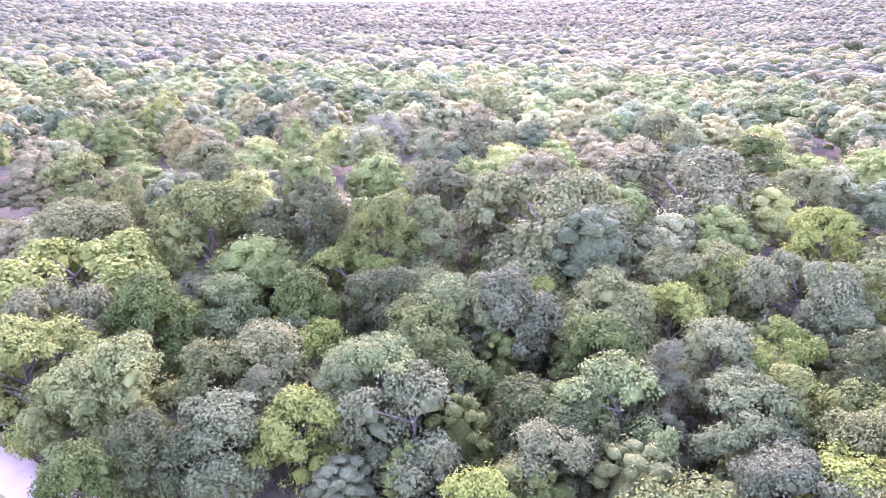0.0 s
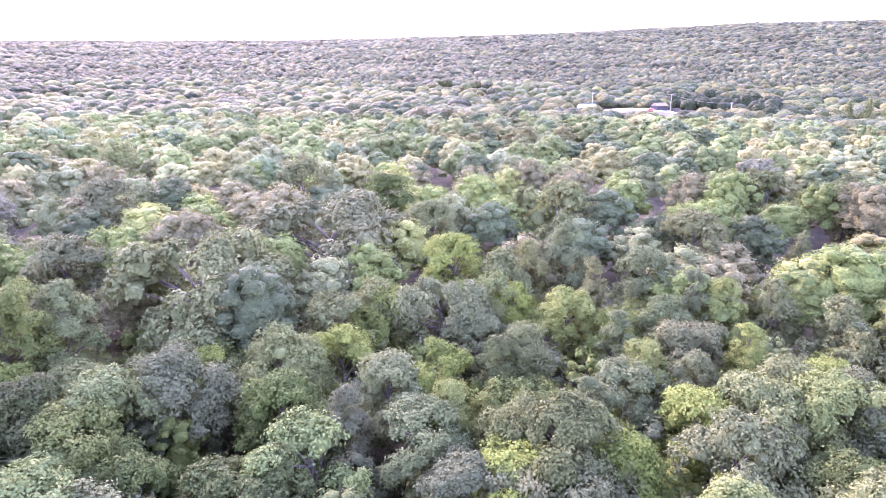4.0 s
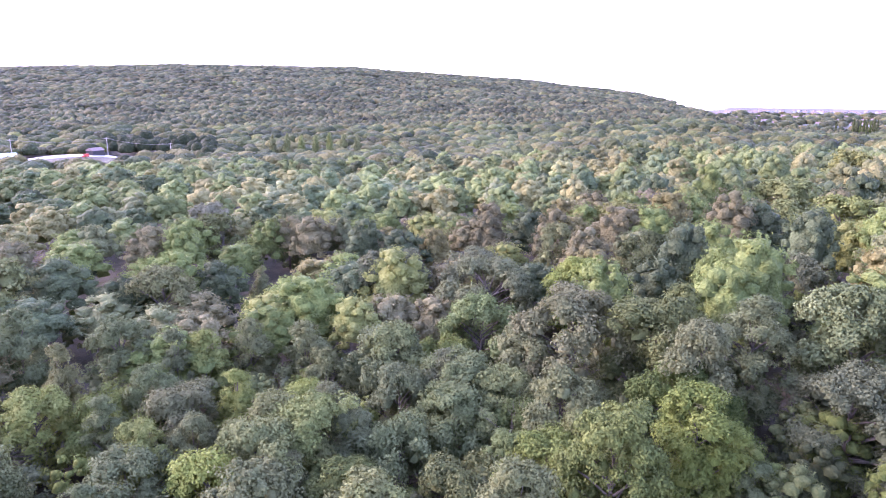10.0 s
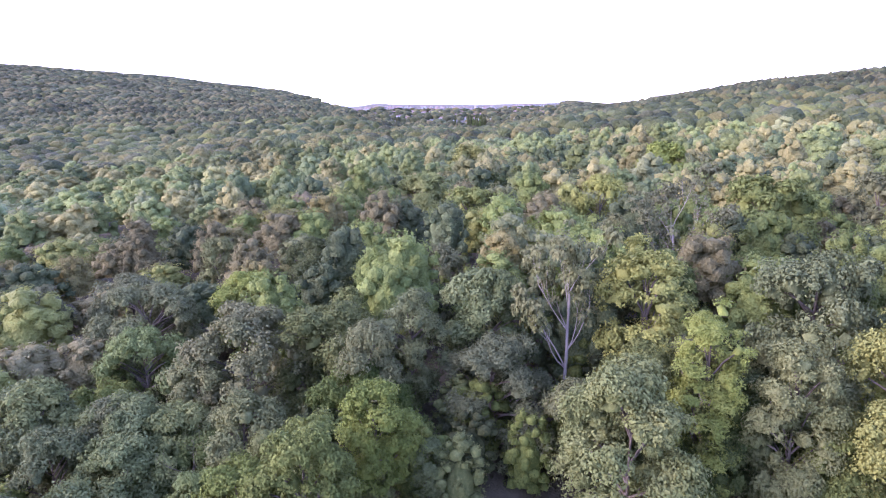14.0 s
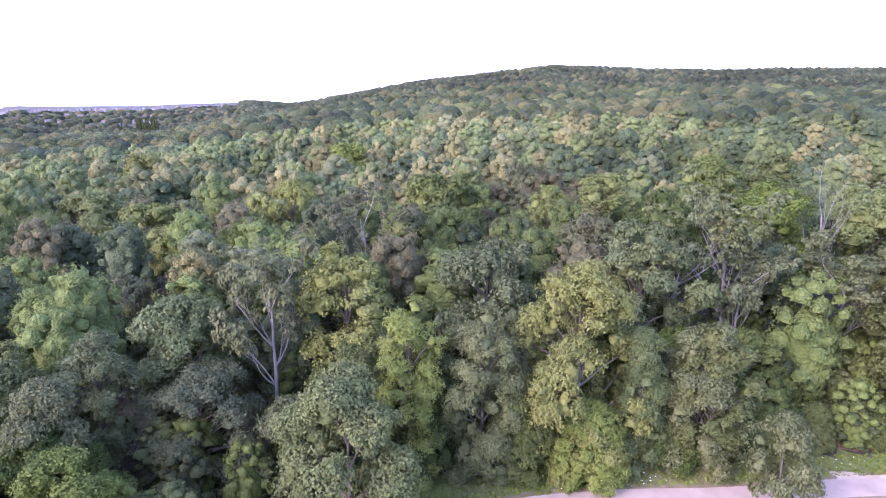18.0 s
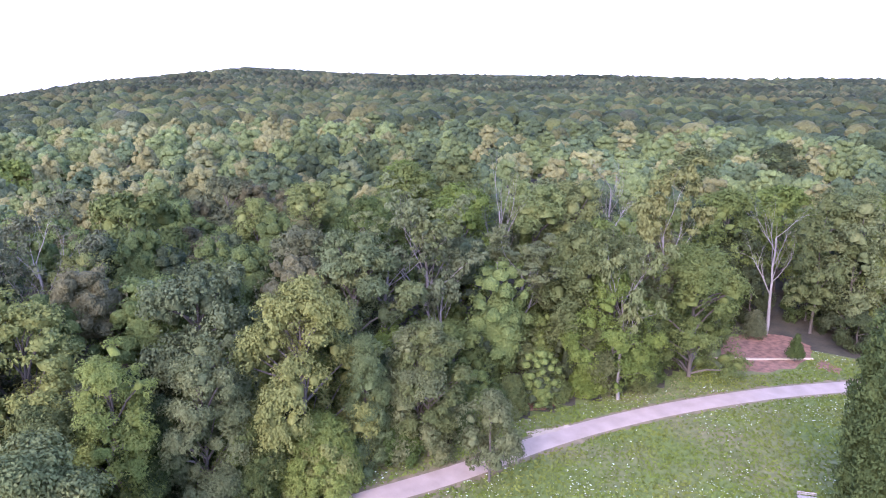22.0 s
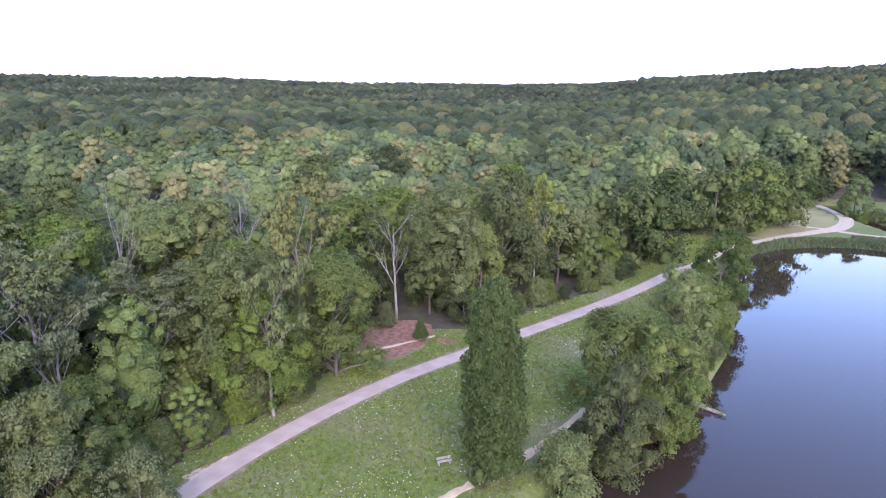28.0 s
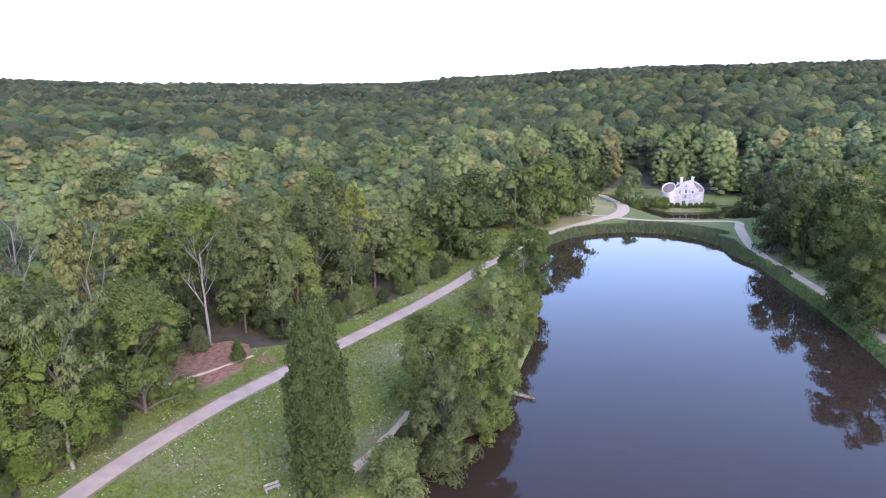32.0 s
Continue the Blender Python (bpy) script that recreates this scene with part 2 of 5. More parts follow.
def from_arrays(name, verts, faces, mat, smooth_faces=False):
    """A mesh from numpy arrays; all faces have the same number of corners."""
    me = bpy.data.meshes.new(name)
    n, k = faces.shape
    me.vertices.add(len(verts))
    me.vertices.foreach_set("co", np.ascontiguousarray(verts, np.float32).ravel())
    me.loops.add(n * k)
    me.loops.foreach_set("vertex_index", np.ascontiguousarray(faces, np.int32).ravel())
    me.polygons.add(n)
    me.polygons.foreach_set("loop_start", np.arange(0, n * k, k, dtype=np.int32))
    me.update(calc_edges=True)
    if smooth_faces:
        me.polygons.foreach_set("use_smooth", np.ones(n, bool))
    me.materials.append(mat)
    return me


LAWNS = [(18, 205), (36, 206), (56, 224), (66, 232), (68, 262), (60, 290), (44, 250), (36, 228)]
FOREST_FLOOR = plain("dark_forest_floor", (0.075, 0.062, 0.034), (0.035, 0.030, 0.018), 0.4, 0.95, 0.5, 0.1)
LAWN = plain("dry_mown_lawn", (0.27, 0.225, 0.092), (0.165, 0.160, 0.056), 0.12, 0.95, 0.4, 0.05)


def ground():
    na = 600
    radii = np.concatenate([[0.02], np.arange(4, 60, 4), np.arange(60, 310, 2.2), np.geomspace(312, 4700, 60)])
    a = np.radians(np.arange(na) * 360 / na)
    rr, aa = np.meshgrid(radii, a, indexing="ij")
    x, y = -np.sin(aa) * rr, np.cos(aa) * rr
    v = np.stack([x.ravel(), y.ravel(), land(x.ravel(), y.ravel())], -1)
    i, j = np.meshgrid(np.arange(len(radii) - 1), np.arange(na), indexing="ij")
    i, j = i.ravel(), j.ravel()
    k = (j + 1) % na
    f = np.stack([i * na + j, i * na + k, (i + 1) * na + k, (i + 1) * na + j], -1)
    me = from_arrays("ground", v, f, GROUND, True)
    me.materials.append(FOREST_FLOOR)
    me.materials.append(LAWN)
    c = v[f].mean(1)
    away = polygon_distance(c[:, 0], c[:, 1], OPEN)
    slot = np.where(away > 1.0, 1, np.where(polygon_distance(c[:, 0], c[:, 1], LAWNS) < 0, 2, 0))
    me.polygons.foreach_set("material_index", slot.astype(np.int32))
    return tagged(new("ground", me), "rolling ground of grass and forest floor", "ground", kind="structure")


ground()


def pool(name, outline, label):
    bm = bmesh.new()
    cx, cy = sum(p[0] for p in outline) / len(outline), sum(p[1] for p in outline) / len(outline)
    vs = []
    for (x, y), (x0, y0), (x1, y1) in zip(outline, outline[-1:] + outline[:-1], outline[1:] + outline[:1]):
        t = Vector((x1 - x0, y1 - y0)).normalized()
        area = sum(p[0] * q[1] - q[0] * p[1] for p, q in zip(outline, outline[1:] + outline[:1]))
        n = Vector((t.y, -t.x)) * (1 if area > 0 else -1)
        vs.append(bm.verts.new((x + n.x * 1.5, y + n.y * 1.5, 0)))
    bm.faces.new(vs)
    bm.normal_update()
    for f in bm.faces:
        if f.normal.z < 0:
            f.normal_flip()
    bmesh.ops.triangulate(bm, faces=bm.faces[:])
    me = bpy.data.meshes.new(name)
    bm.to_mesh(me)
    me.materials.append(WATER)
    return tagged(new(name, me), label, "water", kind="structure")


pool("water", LAKE, "still dark lake water reflecting the sky")
pool("water", MOAT, "dark moat water round the small castle")


def ribbon(name, points, widths, mat, label, category, lift=0.05, rough_edge=0.0, kind="structure", step=1.5):
    """A path along points, laid on the ground."""
    pts = [Vector(p) for p in points]
    line, w = [], []
    for i in range(len(pts) - 1):
        p0, p1, p2, p3 = pts[max(i - 1, 0)], pts[i], pts[i + 1], pts[min(i + 2, len(pts) - 1)]
        n = max(2, int((p2 - p1).length / step))
        for k in range(n):
            t = k / n
            line.append(0.5 * (2 * p1 + (p2 - p0) * t + (2 * p0 - 5 * p1 + 4 * p2 - p3) * t * t + (3 * p1 - p0 - 3 * p2 + p3) * t ** 3))
            w.append(widths[i] * (1 - t) + widths[i + 1] * t)
    line.append(pts[-1])
    w.append(widths[-1])
    rnd = random.Random(7)
    bm = bmesh.new()
    prev = None
    for i, (p, wd) in enumerate(zip(line, w)):
        d = (line[min(i + 1, len(line) - 1)] - line[max(i - 1, 0)]).normalized()
        n = Vector((-d.y, d.x))
        e0, e1 = (wd / 2 + rnd.uniform(-1, 1) * rough_edge for _ in range(2))
        across = ((-e1 - 0.1, -0.25), (-e1, 0), (-e1 * 0.4, 0.03), (e0 * 0.4, 0.03), (e0, 0), (e0 + 0.1, -0.25))
        at = [p + n * s for s, _ in across]
        heights = np.maximum(land([q.x for q in at], [q.y for q in at]), 0.25 if lift > 0.03 else -9)
        row = [bm.verts.new((q.x, q.y, float(z) + lift + dz)) for q, z, (_, dz) in zip(at, heights, across)]
        if prev:
            for k in range(5):
                bm.faces.new((prev[k], row[k], row[k + 1], prev[k + 1]))
        prev = row
    bmesh.ops.recalc_face_normals(bm, faces=bm.faces[:])
    me = bpy.data.meshes.new(name)
    bm.to_mesh(me)
    me.materials.append(mat)
    return tagged(new(name, me), label, category, kind=kind)


ribbon("verge", [(-46, 4), (-50.5, 18), (-49.5, 30), (-46.6, 42), (-44.6, 54), (-42, 64), (-38, 75), (-32, 87.5), (-25.2, 98.5), (-17.3, 111), (-7.4, 127), (2.6, 145), (10.6, 161.5)],
       [4.0, 4.4, 4.6, 4.3, 4.8, 4.2, 4.0, 4.1, 4.3, 3.9, 4.0, 3.8, 3.8], SOIL, "trodden brown soil along the lane's edges", "verge", lift=0.01, rough_edge=0.28, step=0.9)
ribbon("road", [(62, -24), (41, -20), (10, -22), (-25, -12), (-46, 4), (-50.5, 18), (-49.5, 30), (-46.6, 42), (-44.6, 54), (-42, 64), (-38, 75), (-32, 87.5), (-25.2, 98.5), (-17.3, 111), (-7.4, 127), (2.6, 145), (10.6, 161.5), (15.6, 168.6)],
       [3.0] * 13 + [3.0, 3.0, 3.0, 3.0, 2.8], ASPHALT, "pale grey asphalt lane curving along the meadow", "road")
ribbon("path", [(15.6, 168.6), (21, 181), (29, 194), (42.5, 210), (54.5, 221.5), (62, 228.5), (68, 240), (71, 256), (69, 272), (62, 290)],
       [3.0, 3.0, 3.0, 3.2, 4, 5, 4.5, 4, 3.5, 3], SAND, "pale gravel path round the end of the lake", "path", lift=0.07)
ribbon("path", [(60, 226), (70, 219.8), (84, 217), (99, 215), (96, 205), (92.5, 194.6), (88, 180), (86, 168), (85, 158), (84.5, 148), (83.3, 134.4), (80.2, 116), (76, 96), (72, 70)],
       [2.6, 2.2, 2.0, 2.6, 3, 3, 2.5, 2.5, 2.5, 2.2, 2.2, 2.2, 2.2, 2.2], SAND, "pale gravel path along the far bank", "path", lift=0.06)
ribbon("path", [(61, 227.5), (52.5, 230.5), (44, 236)], [1.6, 1.4, 1.2], SAND, "narrow trodden path across the lawn", "path", lift=0.08)
ribbon("path", [(-24, 50), (-18, 58.5), (-10.3, 70.4), (-7.2, 77.5), (-4.4, 85.7)], [1.1, 1.2, 1.2, 1.3, 0.5], CHALK, "bare sandy footpath between meadow and lake bank", "path", lift=0.06, rough_edge=0.25, step=0.8)


# ---- trees ----
def tube(verts, faces, p0, p1, r0, r1, sides=6):
    d = (p1 - p0).normalized()
    s = d.cross(Vector((0.31, 0.17, 0.93))).normalized()
    u = d.cross(s)
    b = len(verts)
    for p, r in ((p0, r0), (p1, r1)):
        for k in range(sides):
            a = 2 * math.pi * k / sides
            verts.append(p + (s * math.cos(a) + u * math.sin(a)) * r)
    for k in range(sides):
        j = (k + 1) % sides
        faces.append((b + k, b + j, b + sides + j, b + sides + k))


def bough(verts, faces, rnd, p, d, length, r, depth, bend=0.25, sides=5, up=0.1):
    """A crooked branch with smaller ones along it."""
    n = 4
    for i in range(n):
        q = p + d * (length / n)
        r1 = r * 0.78
        tube(verts, faces, p, q, r, r1, sides)
        if depth and i:
            for _ in range(2 if i == n - 1 else 1):
                side = Vector((rnd.uniform(-1, 1), rnd.uniform(-1, 1), rnd.uniform(-0.2, 0.8)))
                bough(verts, faces, rnd, q, (d + side * 0.8).normalized(), length * rnd.uniform(0.45, 0.65), r1 * 0.65, depth - 1, bend, max(3, sides - 1), up)
        d = (d + Vector((rnd.uniform(-1, 1), rnd.uniform(-1, 1), rnd.uniform(-0.6, 0.8) + up)) * bend).normalized()
        p, r = q, r1
    return p


def unit(v):
    return v / (np.linalg.norm(v, axis=-1, keepdims=True) + 1e-9)


def foliage(rng, centre, size, out, clumps, each, leaf, droop=0.2, flat=0.85):
    """Leafy sprays gathered in clumps on the outer sides of lobes: centres, radii and outward directions as arrays. Triangles as arrays."""
    up = np.array([0, 0, 1.0])
    n = len(centre)
    d = unit(np.repeat(out, clumps, 0) * 0.8 + rng.normal(size=(n * clumps, 3)) * 0.72 + up * 0.42)
    s = np.repeat(size, clumps)[:, None]
    c = np.repeat(centre, clumps, 0) + d * s * (1, 1, flat) * rng.uniform(0.72, 1.04, (n * clumps, 1))
    r = s * rng.uniform(0.34, 0.56, (n * clumps, 1))
    d, c, r = (np.repeat(q, each, 0) for q in (d, c, r))
    k = len(c)
    e = unit(d * 0.55 + up * 0.22 + rng.normal(size=(k, 3)) * 0.72)
    p = c + e * r * (1, 1, flat) * rng.uniform(0.5, 1.3, (k, 1))
    nor = unit(e * 0.8 + d * 0.45 + up * 0.22 + rng.normal(size=(k, 3)) * 0.3)
    t = np.cross(nor, rng.normal(size=(k, 3)))
    t = unit(t + e * 0.5 - up * droop)
    b = unit(np.cross(nor, t))
    w = leaf * rng.uniform(0.6, 1.35, (k, 1))
    fold = nor * w * rng.uniform(-0.35, -0.08, (k, 1))
    v = np.stack([p - t * w * 0.8 + fold, p + b * w * rng.uniform(0.40, 0.72, (k, 1)), p + t * w + fold - up * w * droop, p - b * w * rng.uniform(0.40, 0.72, (k, 1))], 1).reshape(-1, 3)
    q = np.arange(k)[:, None] * 4
    return v, np.concatenate([q + [0, 1, 2], q + [0, 2, 3]])


BALL = {}


def ball(fine):
    """A unit icosphere without its underside."""
    if fine not in BALL:
        bm = bmesh.new()
        bmesh.ops.create_icosphere(bm, subdivisions=fine, radius=1)
        bmesh.ops.delete(bm, geom=[q for q in bm.verts if q.co.z < -0.75], context="VERTS")
        bm.verts.index_update()
        BALL[fine] = (np.array([tuple(q.co) for q in bm.verts]), np.array([[q.index for q in p.verts] for p in bm.faces]))
        bm.free()
    return BALL[fine]


def billows(rng, lobes, fine, swell=1.0, rough=0.2):
    """Uneven solid masses of foliage, one for each lobe."""
    L = np.array(lobes, float)
    bv, bf = ball(fine)
    v = bv[None] * (1 + rng.uniform(-rough, rough, (len(L), len(bv), 1))) * L[:, None, 3:] * swell + L[:, None, :3]
    f = bf[None] + (np.arange(len(L)) * len(bv))[:, None, None]
    return v.reshape(-1, 3), f.reshape(-1, 3)


def joined(*pieces):
    vs, fs, off = [], [], 0
    for v, f in pieces:
        vs.append(v)
        fs.append(f + off)
        off += len(v)
    return np.concatenate(vs), np.concatenate(fs)


# where the crown begins, as a share of the height
CROWN_BASE = {"round": 0.26, "oval": 0.18, "wide": 0.34, "full": 0.03, "cone": 0.12, "column": 0.03, "bush": 0.0, "birch": 0.2, "thin": 0.36}


def profile(shape, u):
    """Half-width of a crown of width 1 at the share u of its height."""
    if shape == "cone":
        r = np.where(u < 0.12, 0.7 + 2.5 * u, ((1.02 - u) / 0.9) ** 0.75)
    elif shape == "column":
        r = np.where(u < 0.3, 0.85 + 0.5 * u, np.maximum(0.05, 1 - 0.42 * (np.maximum(u - 0.3, 0) / 0.6) ** 1.6 - 0.12 * np.clip((u - 0.7) / 0.2, 0, 1) - 0.34 * np.clip((u - 0.9) / 0.1, 0, 1) ** 2))
    elif shape == "bush":
        r = np.sqrt(np.maximum(0.02, 1 - u * u))
    elif shape == "wide":
        r = np.where(u < 0.3, 0.62 + 0.38 * u / 0.3, np.sqrt(np.maximum(0.02, 1 - ((u - 0.3) / 0.71) ** 2)))
    elif shape == "full":
        r = np.where(u < 0.36, 0.8 + 0.2 * u / 0.36, np.sqrt(np.maximum(0.02, 1 - ((u - 0.36) / 0.65) ** 2)))
    elif shape == "round":
        r = np.where(u < 0.42, np.sqrt(np.maximum(0.1, 1 - ((0.42 - u) / 0.52) ** 2)), np.sqrt(np.maximum(0.02, 1 - ((u - 0.42) / 0.59) ** 2)))
    else:
        r = np.sin(np.pi * np.clip(0.08 + 0.9 * u, 0, 1) ** 0.85) ** 0.75
    return 0.5 * r


def crown_of(shape, aspect, width, rng, detail):
    """Leaves of a tree of crown width 1 and height aspect; width: its true width in metres, which sets the size of lobes and leaves."""
    low = CROWN_BASE[shape] * aspect
    tall = aspect - low
    lobe = {"column": 0.75, "bush": 0.6}.get(shape, 0.78 + 0.05 * width) / width
    u = np.linspace(0, 1, 400)
    half = profile(shape, u)
    share = np.cumsum((half + 0.03) * np.hypot(tall, np.gradient(half, u)) + 0.02)
    area = 2 * np.pi * half.mean() * tall + 0.4
    n = int(np.clip(area / (1.7 * lobe * lobe), 20, {3: 120, 2: 90, 1: 64, 0: 42}[detail]) * {"birch": 0.6, "thin": 0.5, "full": 1.35}.get(shape, 1))
    lobe = max(lobe, math.sqrt(area / (2.1 * n)) if shape not in ("birch", "thin") else 0)
    heart = []
    if shape in ("column", "cone", "bush"):
        heart = [(0, 0, low + w * tall, float(profile(shape, np.array(w))) * 0.55, float(profile(shape, np.array(w))) * 0.55, tall * 0.12) for w in (0.12, 0.28, 0.44, 0.6)]
        uu = np.interp((np.arange(n) + rng.random(n)) / n * share[-1], share, u)
        a = np.arange(n) * 2.399963 + rng.uniform(-0.5, 0.5, n)
        size = lobe * rng.uniform(0.65, 1.35, n)
        rad = profile(shape, uu) * (0.94 + rng.uniform(-0.14, 0.10, n))
        out = unit(np.stack([np.cos(a) * rad * 2, np.sin(a) * rad * 2, (uu - 0.42) * 1.7], -1))
        c = np.stack([np.cos(a) * rad, np.sin(a) * rad, low + uu * tall], -1) - out * (size * 1.1)[:, None]
    else:
        # boughs: large uneven masses that make the crown's outline, each covered with lobes
        m = int(8 + 8 * tall)
        bu = np.interp((np.arange(m) + rng.uniform(0.2, 0.8, m)) / m * share[-1], share, u)
        bu[-1] = 0.9
        ba = np.arange(m) * 2.399963 + rng.uniform(-0.6, 0.6, m)
        br = rng.uniform(0.15, 0.25, m) * min(1.0, 0.55 + 0.5 * tall)
        reach = np.maximum(profile(shape, bu) * rng.uniform(0.82, 1.16, m) - br * 0.85, 0.02)
        bc = np.stack([np.cos(ba) * reach, np.sin(ba) * reach, low + np.minimum(bu * tall * rng.uniform(0.92, 1.06, m), tall - br * 0.9)], -1)
        bd = unit(bc - (0, 0, low + 0.35 * tall))
        pick = rng.choice(m, n, p=br ** 2 / (br ** 2).sum())
        size = lobe * rng.uniform(0.55, 1.3, n)
        out = unit(bd[pick] * 0.75 + rng.normal(size=(n, 3)) * 0.68 + (0, 0, 0.08 if shape == "full" else 0.3))
        c = bc[pick] + out * (np.maximum(br[pick] - size * 0.75, 0.01) * rng.uniform(0.82, 1.12, n))[:, None] * (1, 1, 1.1)
    c[:, 2] = np.maximum(c[:, 2], size * 0.5)
    clumps, each, leaf = {3: (10, 30, 0.14), 2: (9, 24, 0.165), 1: (8, 20, 0.18), 0: (7, 14, 0.25)}[detail]
    pieces = [foliage(rng, c, size, out, clumps, each, leaf / width * (1.5 if shape == "column" else 0.85 if width < 7 else 1.15 if width > 11 else 1), 0.55 if shape in ("birch", "thin") else -0.35 if shape == "column" else 0.2)]
    core = [(*p, q, q, q * 0.9) for p, q in zip(c, size)]
    pieces.append(billows(rng, core, 1, {"birch": 0.4, "thin": 0.4, "column": 0.75}.get(shape, 0.5), 0.25 if shape == "column" else 0.42))
    if heart:
        pieces.append(billows(rng, heart, 1, 1.0, 0.15))
    return joined(*pieces), c


TREE_MESH = {}
ASPECTS = (0.75, 1.05, 1.45, 2.0, 2.9)
WIDTHS = (5.5, 9.0, 14.0)


def tree_meshes(shape, variant, detail, aspect, width):
    """Crown and wood of a tree of height 1 and width 1 (scaled when planted: width by height)."""
    aspect = min(ASPECTS, key=lambda q: abs(math.log(q / aspect)))
    width = min(WIDTHS, key=lambda q: abs(math.log(q / width)))
    variant = variant if detail == 3 and shape in ("round", "oval") else 0
    if detail < 2:
        width = 9.0
    key = (shape, variant, detail, aspect, width)
    if key in TREE_MESH:
        return TREE_MESH[key]
    seed = hash_of(shape) + 17 * variant + int(aspect * 100) + int(width)
    rng = np.random.default_rng(seed)
    rnd = random.Random(seed)
    (v, f), lob = crown_of(shape, aspect, width, rng, detail)
    crown = from_arrays("crown", v / (1, 1, aspect), f, LEAF["green"], True)
    lob = lob / (1, 1, aspect)
    vs, fs = [], []
    p = Vector((0, 0, -0.02))
    top = {"column": 0.9, "cone": 0.9, "birch": 0.8, "bush": 0.4}.get(shape, 0.7)
    segs = 6 if detail else 2
    r = 0.024 * (1.3 if shape in ("thin", "wide") else 1)
    for k in range(segs):
        q = Vector((rnd.uniform(-0.014, 0.014), rnd.uniform(-0.014, 0.014), top * (k + 1) / segs))
        tube(vs, fs, p, q, r * (1 - 0.12 * k), r * (1 - 0.12 * (k + 1)), 7 if detail else 4)
        p = q
    if detail:
        for q in lob[:: 4 if detail > 1 else 9]:
            z0 = max(CROWN_BASE[shape] * 0.7, q[2] - rnd.uniform(0.12, 0.28))
            a = Vector((0, 0, min(z0, top)))
            e = Vector(q)
            m = a.lerp(e, 0.5) + Vector((rnd.uniform(-1, 1) * 0.02, rnd.uniform(-1, 1) * 0.02, 0.02))
            tube(vs, fs, a, m, 0.010, 0.007, 5)
            tube(vs, fs, m, e, 0.007, 0.003, 4)
    wood = from_arrays("wood", np.array([tuple(q) for q in vs]), np.array(fs), BARK, True)
    TREE_MESH[key] = (crown, wood)
    return TREE_MESH[key]


def hash_of(word):
    return sum((i + 1) * ord(c) for i, c in enumerate(word)) % 1000


PLANTED = []   # x, y, crown radius
WORD = {"green": "mid-green", "dark": "dark green", "lime": "bright yellow-green", "yellow": "yellowing", "olive": "olive-green",
        "grey": "pale grey-green", "brown": "browning", "mauve": "mauve-brown", "pale": "pale silvery"}
FORM = {"round": "broad rounded crown", "oval": "tall oval crown", "wide": "wide spreading crown", "thin": "thin sparse crown", "cone": "conical crown",
        "birch": "light drooping crown", "column": "narrow columnar crown", "bush": "low bushy crown", "full": "full crown down to the ground"}


def tree(shape, tint, x, y, top, width, name="tree", label="", wood=None, group=""):
    """One tree: its crown's top stands at the height top; width across the crown."""
    z = land1(x, y)
    r = math.hypot(x, y)
    base = new(name)
    h = max(top - z, 2.0)
    width = min(width, h * {"wide": 1.6, "round": 1.25, "bush": 1.25, "column": 0.42}.get(shape, 1.0))
    base.matrix_world = Matrix.LocRotScale((x, y, z), Euler((0, 0, (x * 12.9 + y * 7.3) % 6.283)), (width, width, h))
    crown, trunk = tree_meshes(shape, int(abs(x * 3 + y * 7)) % 2, 3 if r < 66 else 2 if r < 100 else 1 if r < 160 else 0, h / width, width)
    c = new("crown", crown)
    c.parent = base
    c.material_slots[0].link = "OBJECT"
    c.material_slots[0].material = LEAF[tint]
    t = new("trunk", trunk)
    t.parent = base
    if wood:
        t.material_slots[0].link = "OBJECT"
        t.material_slots[0].material = wood
    PLANTED.append((x, y, width / 2))
    return tagged(base, label or f"{WORD[tint]} broadleaf tree, {FORM[shape]}", "tree", group or "forest trees")


# trees that stand out, one by one: form, tint, place, height of the top, width
tree("wide", "lime", 57.7, -35.1, 11.8, 19.2)
tree("round", "lime", 64.1, -40.4, 13.1, 12.4)
tree("round", "green", 53.2, -47.8, 14.6, 13.2)
tree("full", "dark", 43.0, -52.1, 15.2, 11.8)
tree("round", "green", 34.8, -54.0, 14.9, 8.6)
tree("full", "dark", 28.0, -43.9, 11.7, 7.7)
tree("full", "dark", 33.9, -40.3, 11.3, 6.2)
tree("oval", "grey", 31.6, -57.5, 14.4, 7.6)
tree("wide", "olive", 22.0, -65.5, 15.0, 19.0)
tree("wide", "olive", 10.2, -82.5, 15.4, 23.1)
tree("oval", "grey", 18.6, -48.8, 11.5, 9.6)
tree("oval", "olive", 11.1, -52.5, 11.1, 8.6)
tree("wide", "mauve", -3.4, -65.0, 11.0, 11.3)
tree("round", "mauve", 1.7, -49.2, 10.0, 6.3)
tree("oval", "mauve", 4.7, -45.5, 9.8, 3.7)
tree("wide", "grey", 6.8, -40.3, 9.0, 9.9)
tree("round", "grey", -1.2, -43.9, 8.7, 7.9)
tree("oval", "lime", -3.3, -46.1, 9.7, 4.2)
tree("wide", "grey", 18.4, -32.4, 9.1, 9.6)
tree("round", "grey", 24.2, -32.1, 9.7, 4.1)
tree("oval", "brown", 28.9, -29.5, 9.3, 3.3)
tree("oval", "lime", 25.5, -29.3, 8.0, 6.4)
tree("round", "grey", 29.1, -25.5, 8.9, 6.1)
tree("round", "olive", 9.5, -33.6, 8.1, 5.5)
tree("wide", "grey", -3.9, -37.8, 8.2, 7.1)
tree("round", "green", 33.4, -29.3, 9.8, 5.6)
tree("full", "dark", 43.7, -32.4, 11.8, 6.9)
tree("round", "olive", -9.2, -67.2, 11.1, 5.1)
tree("round", "dark", -8.4, -52.3, 10.4, 5.2)
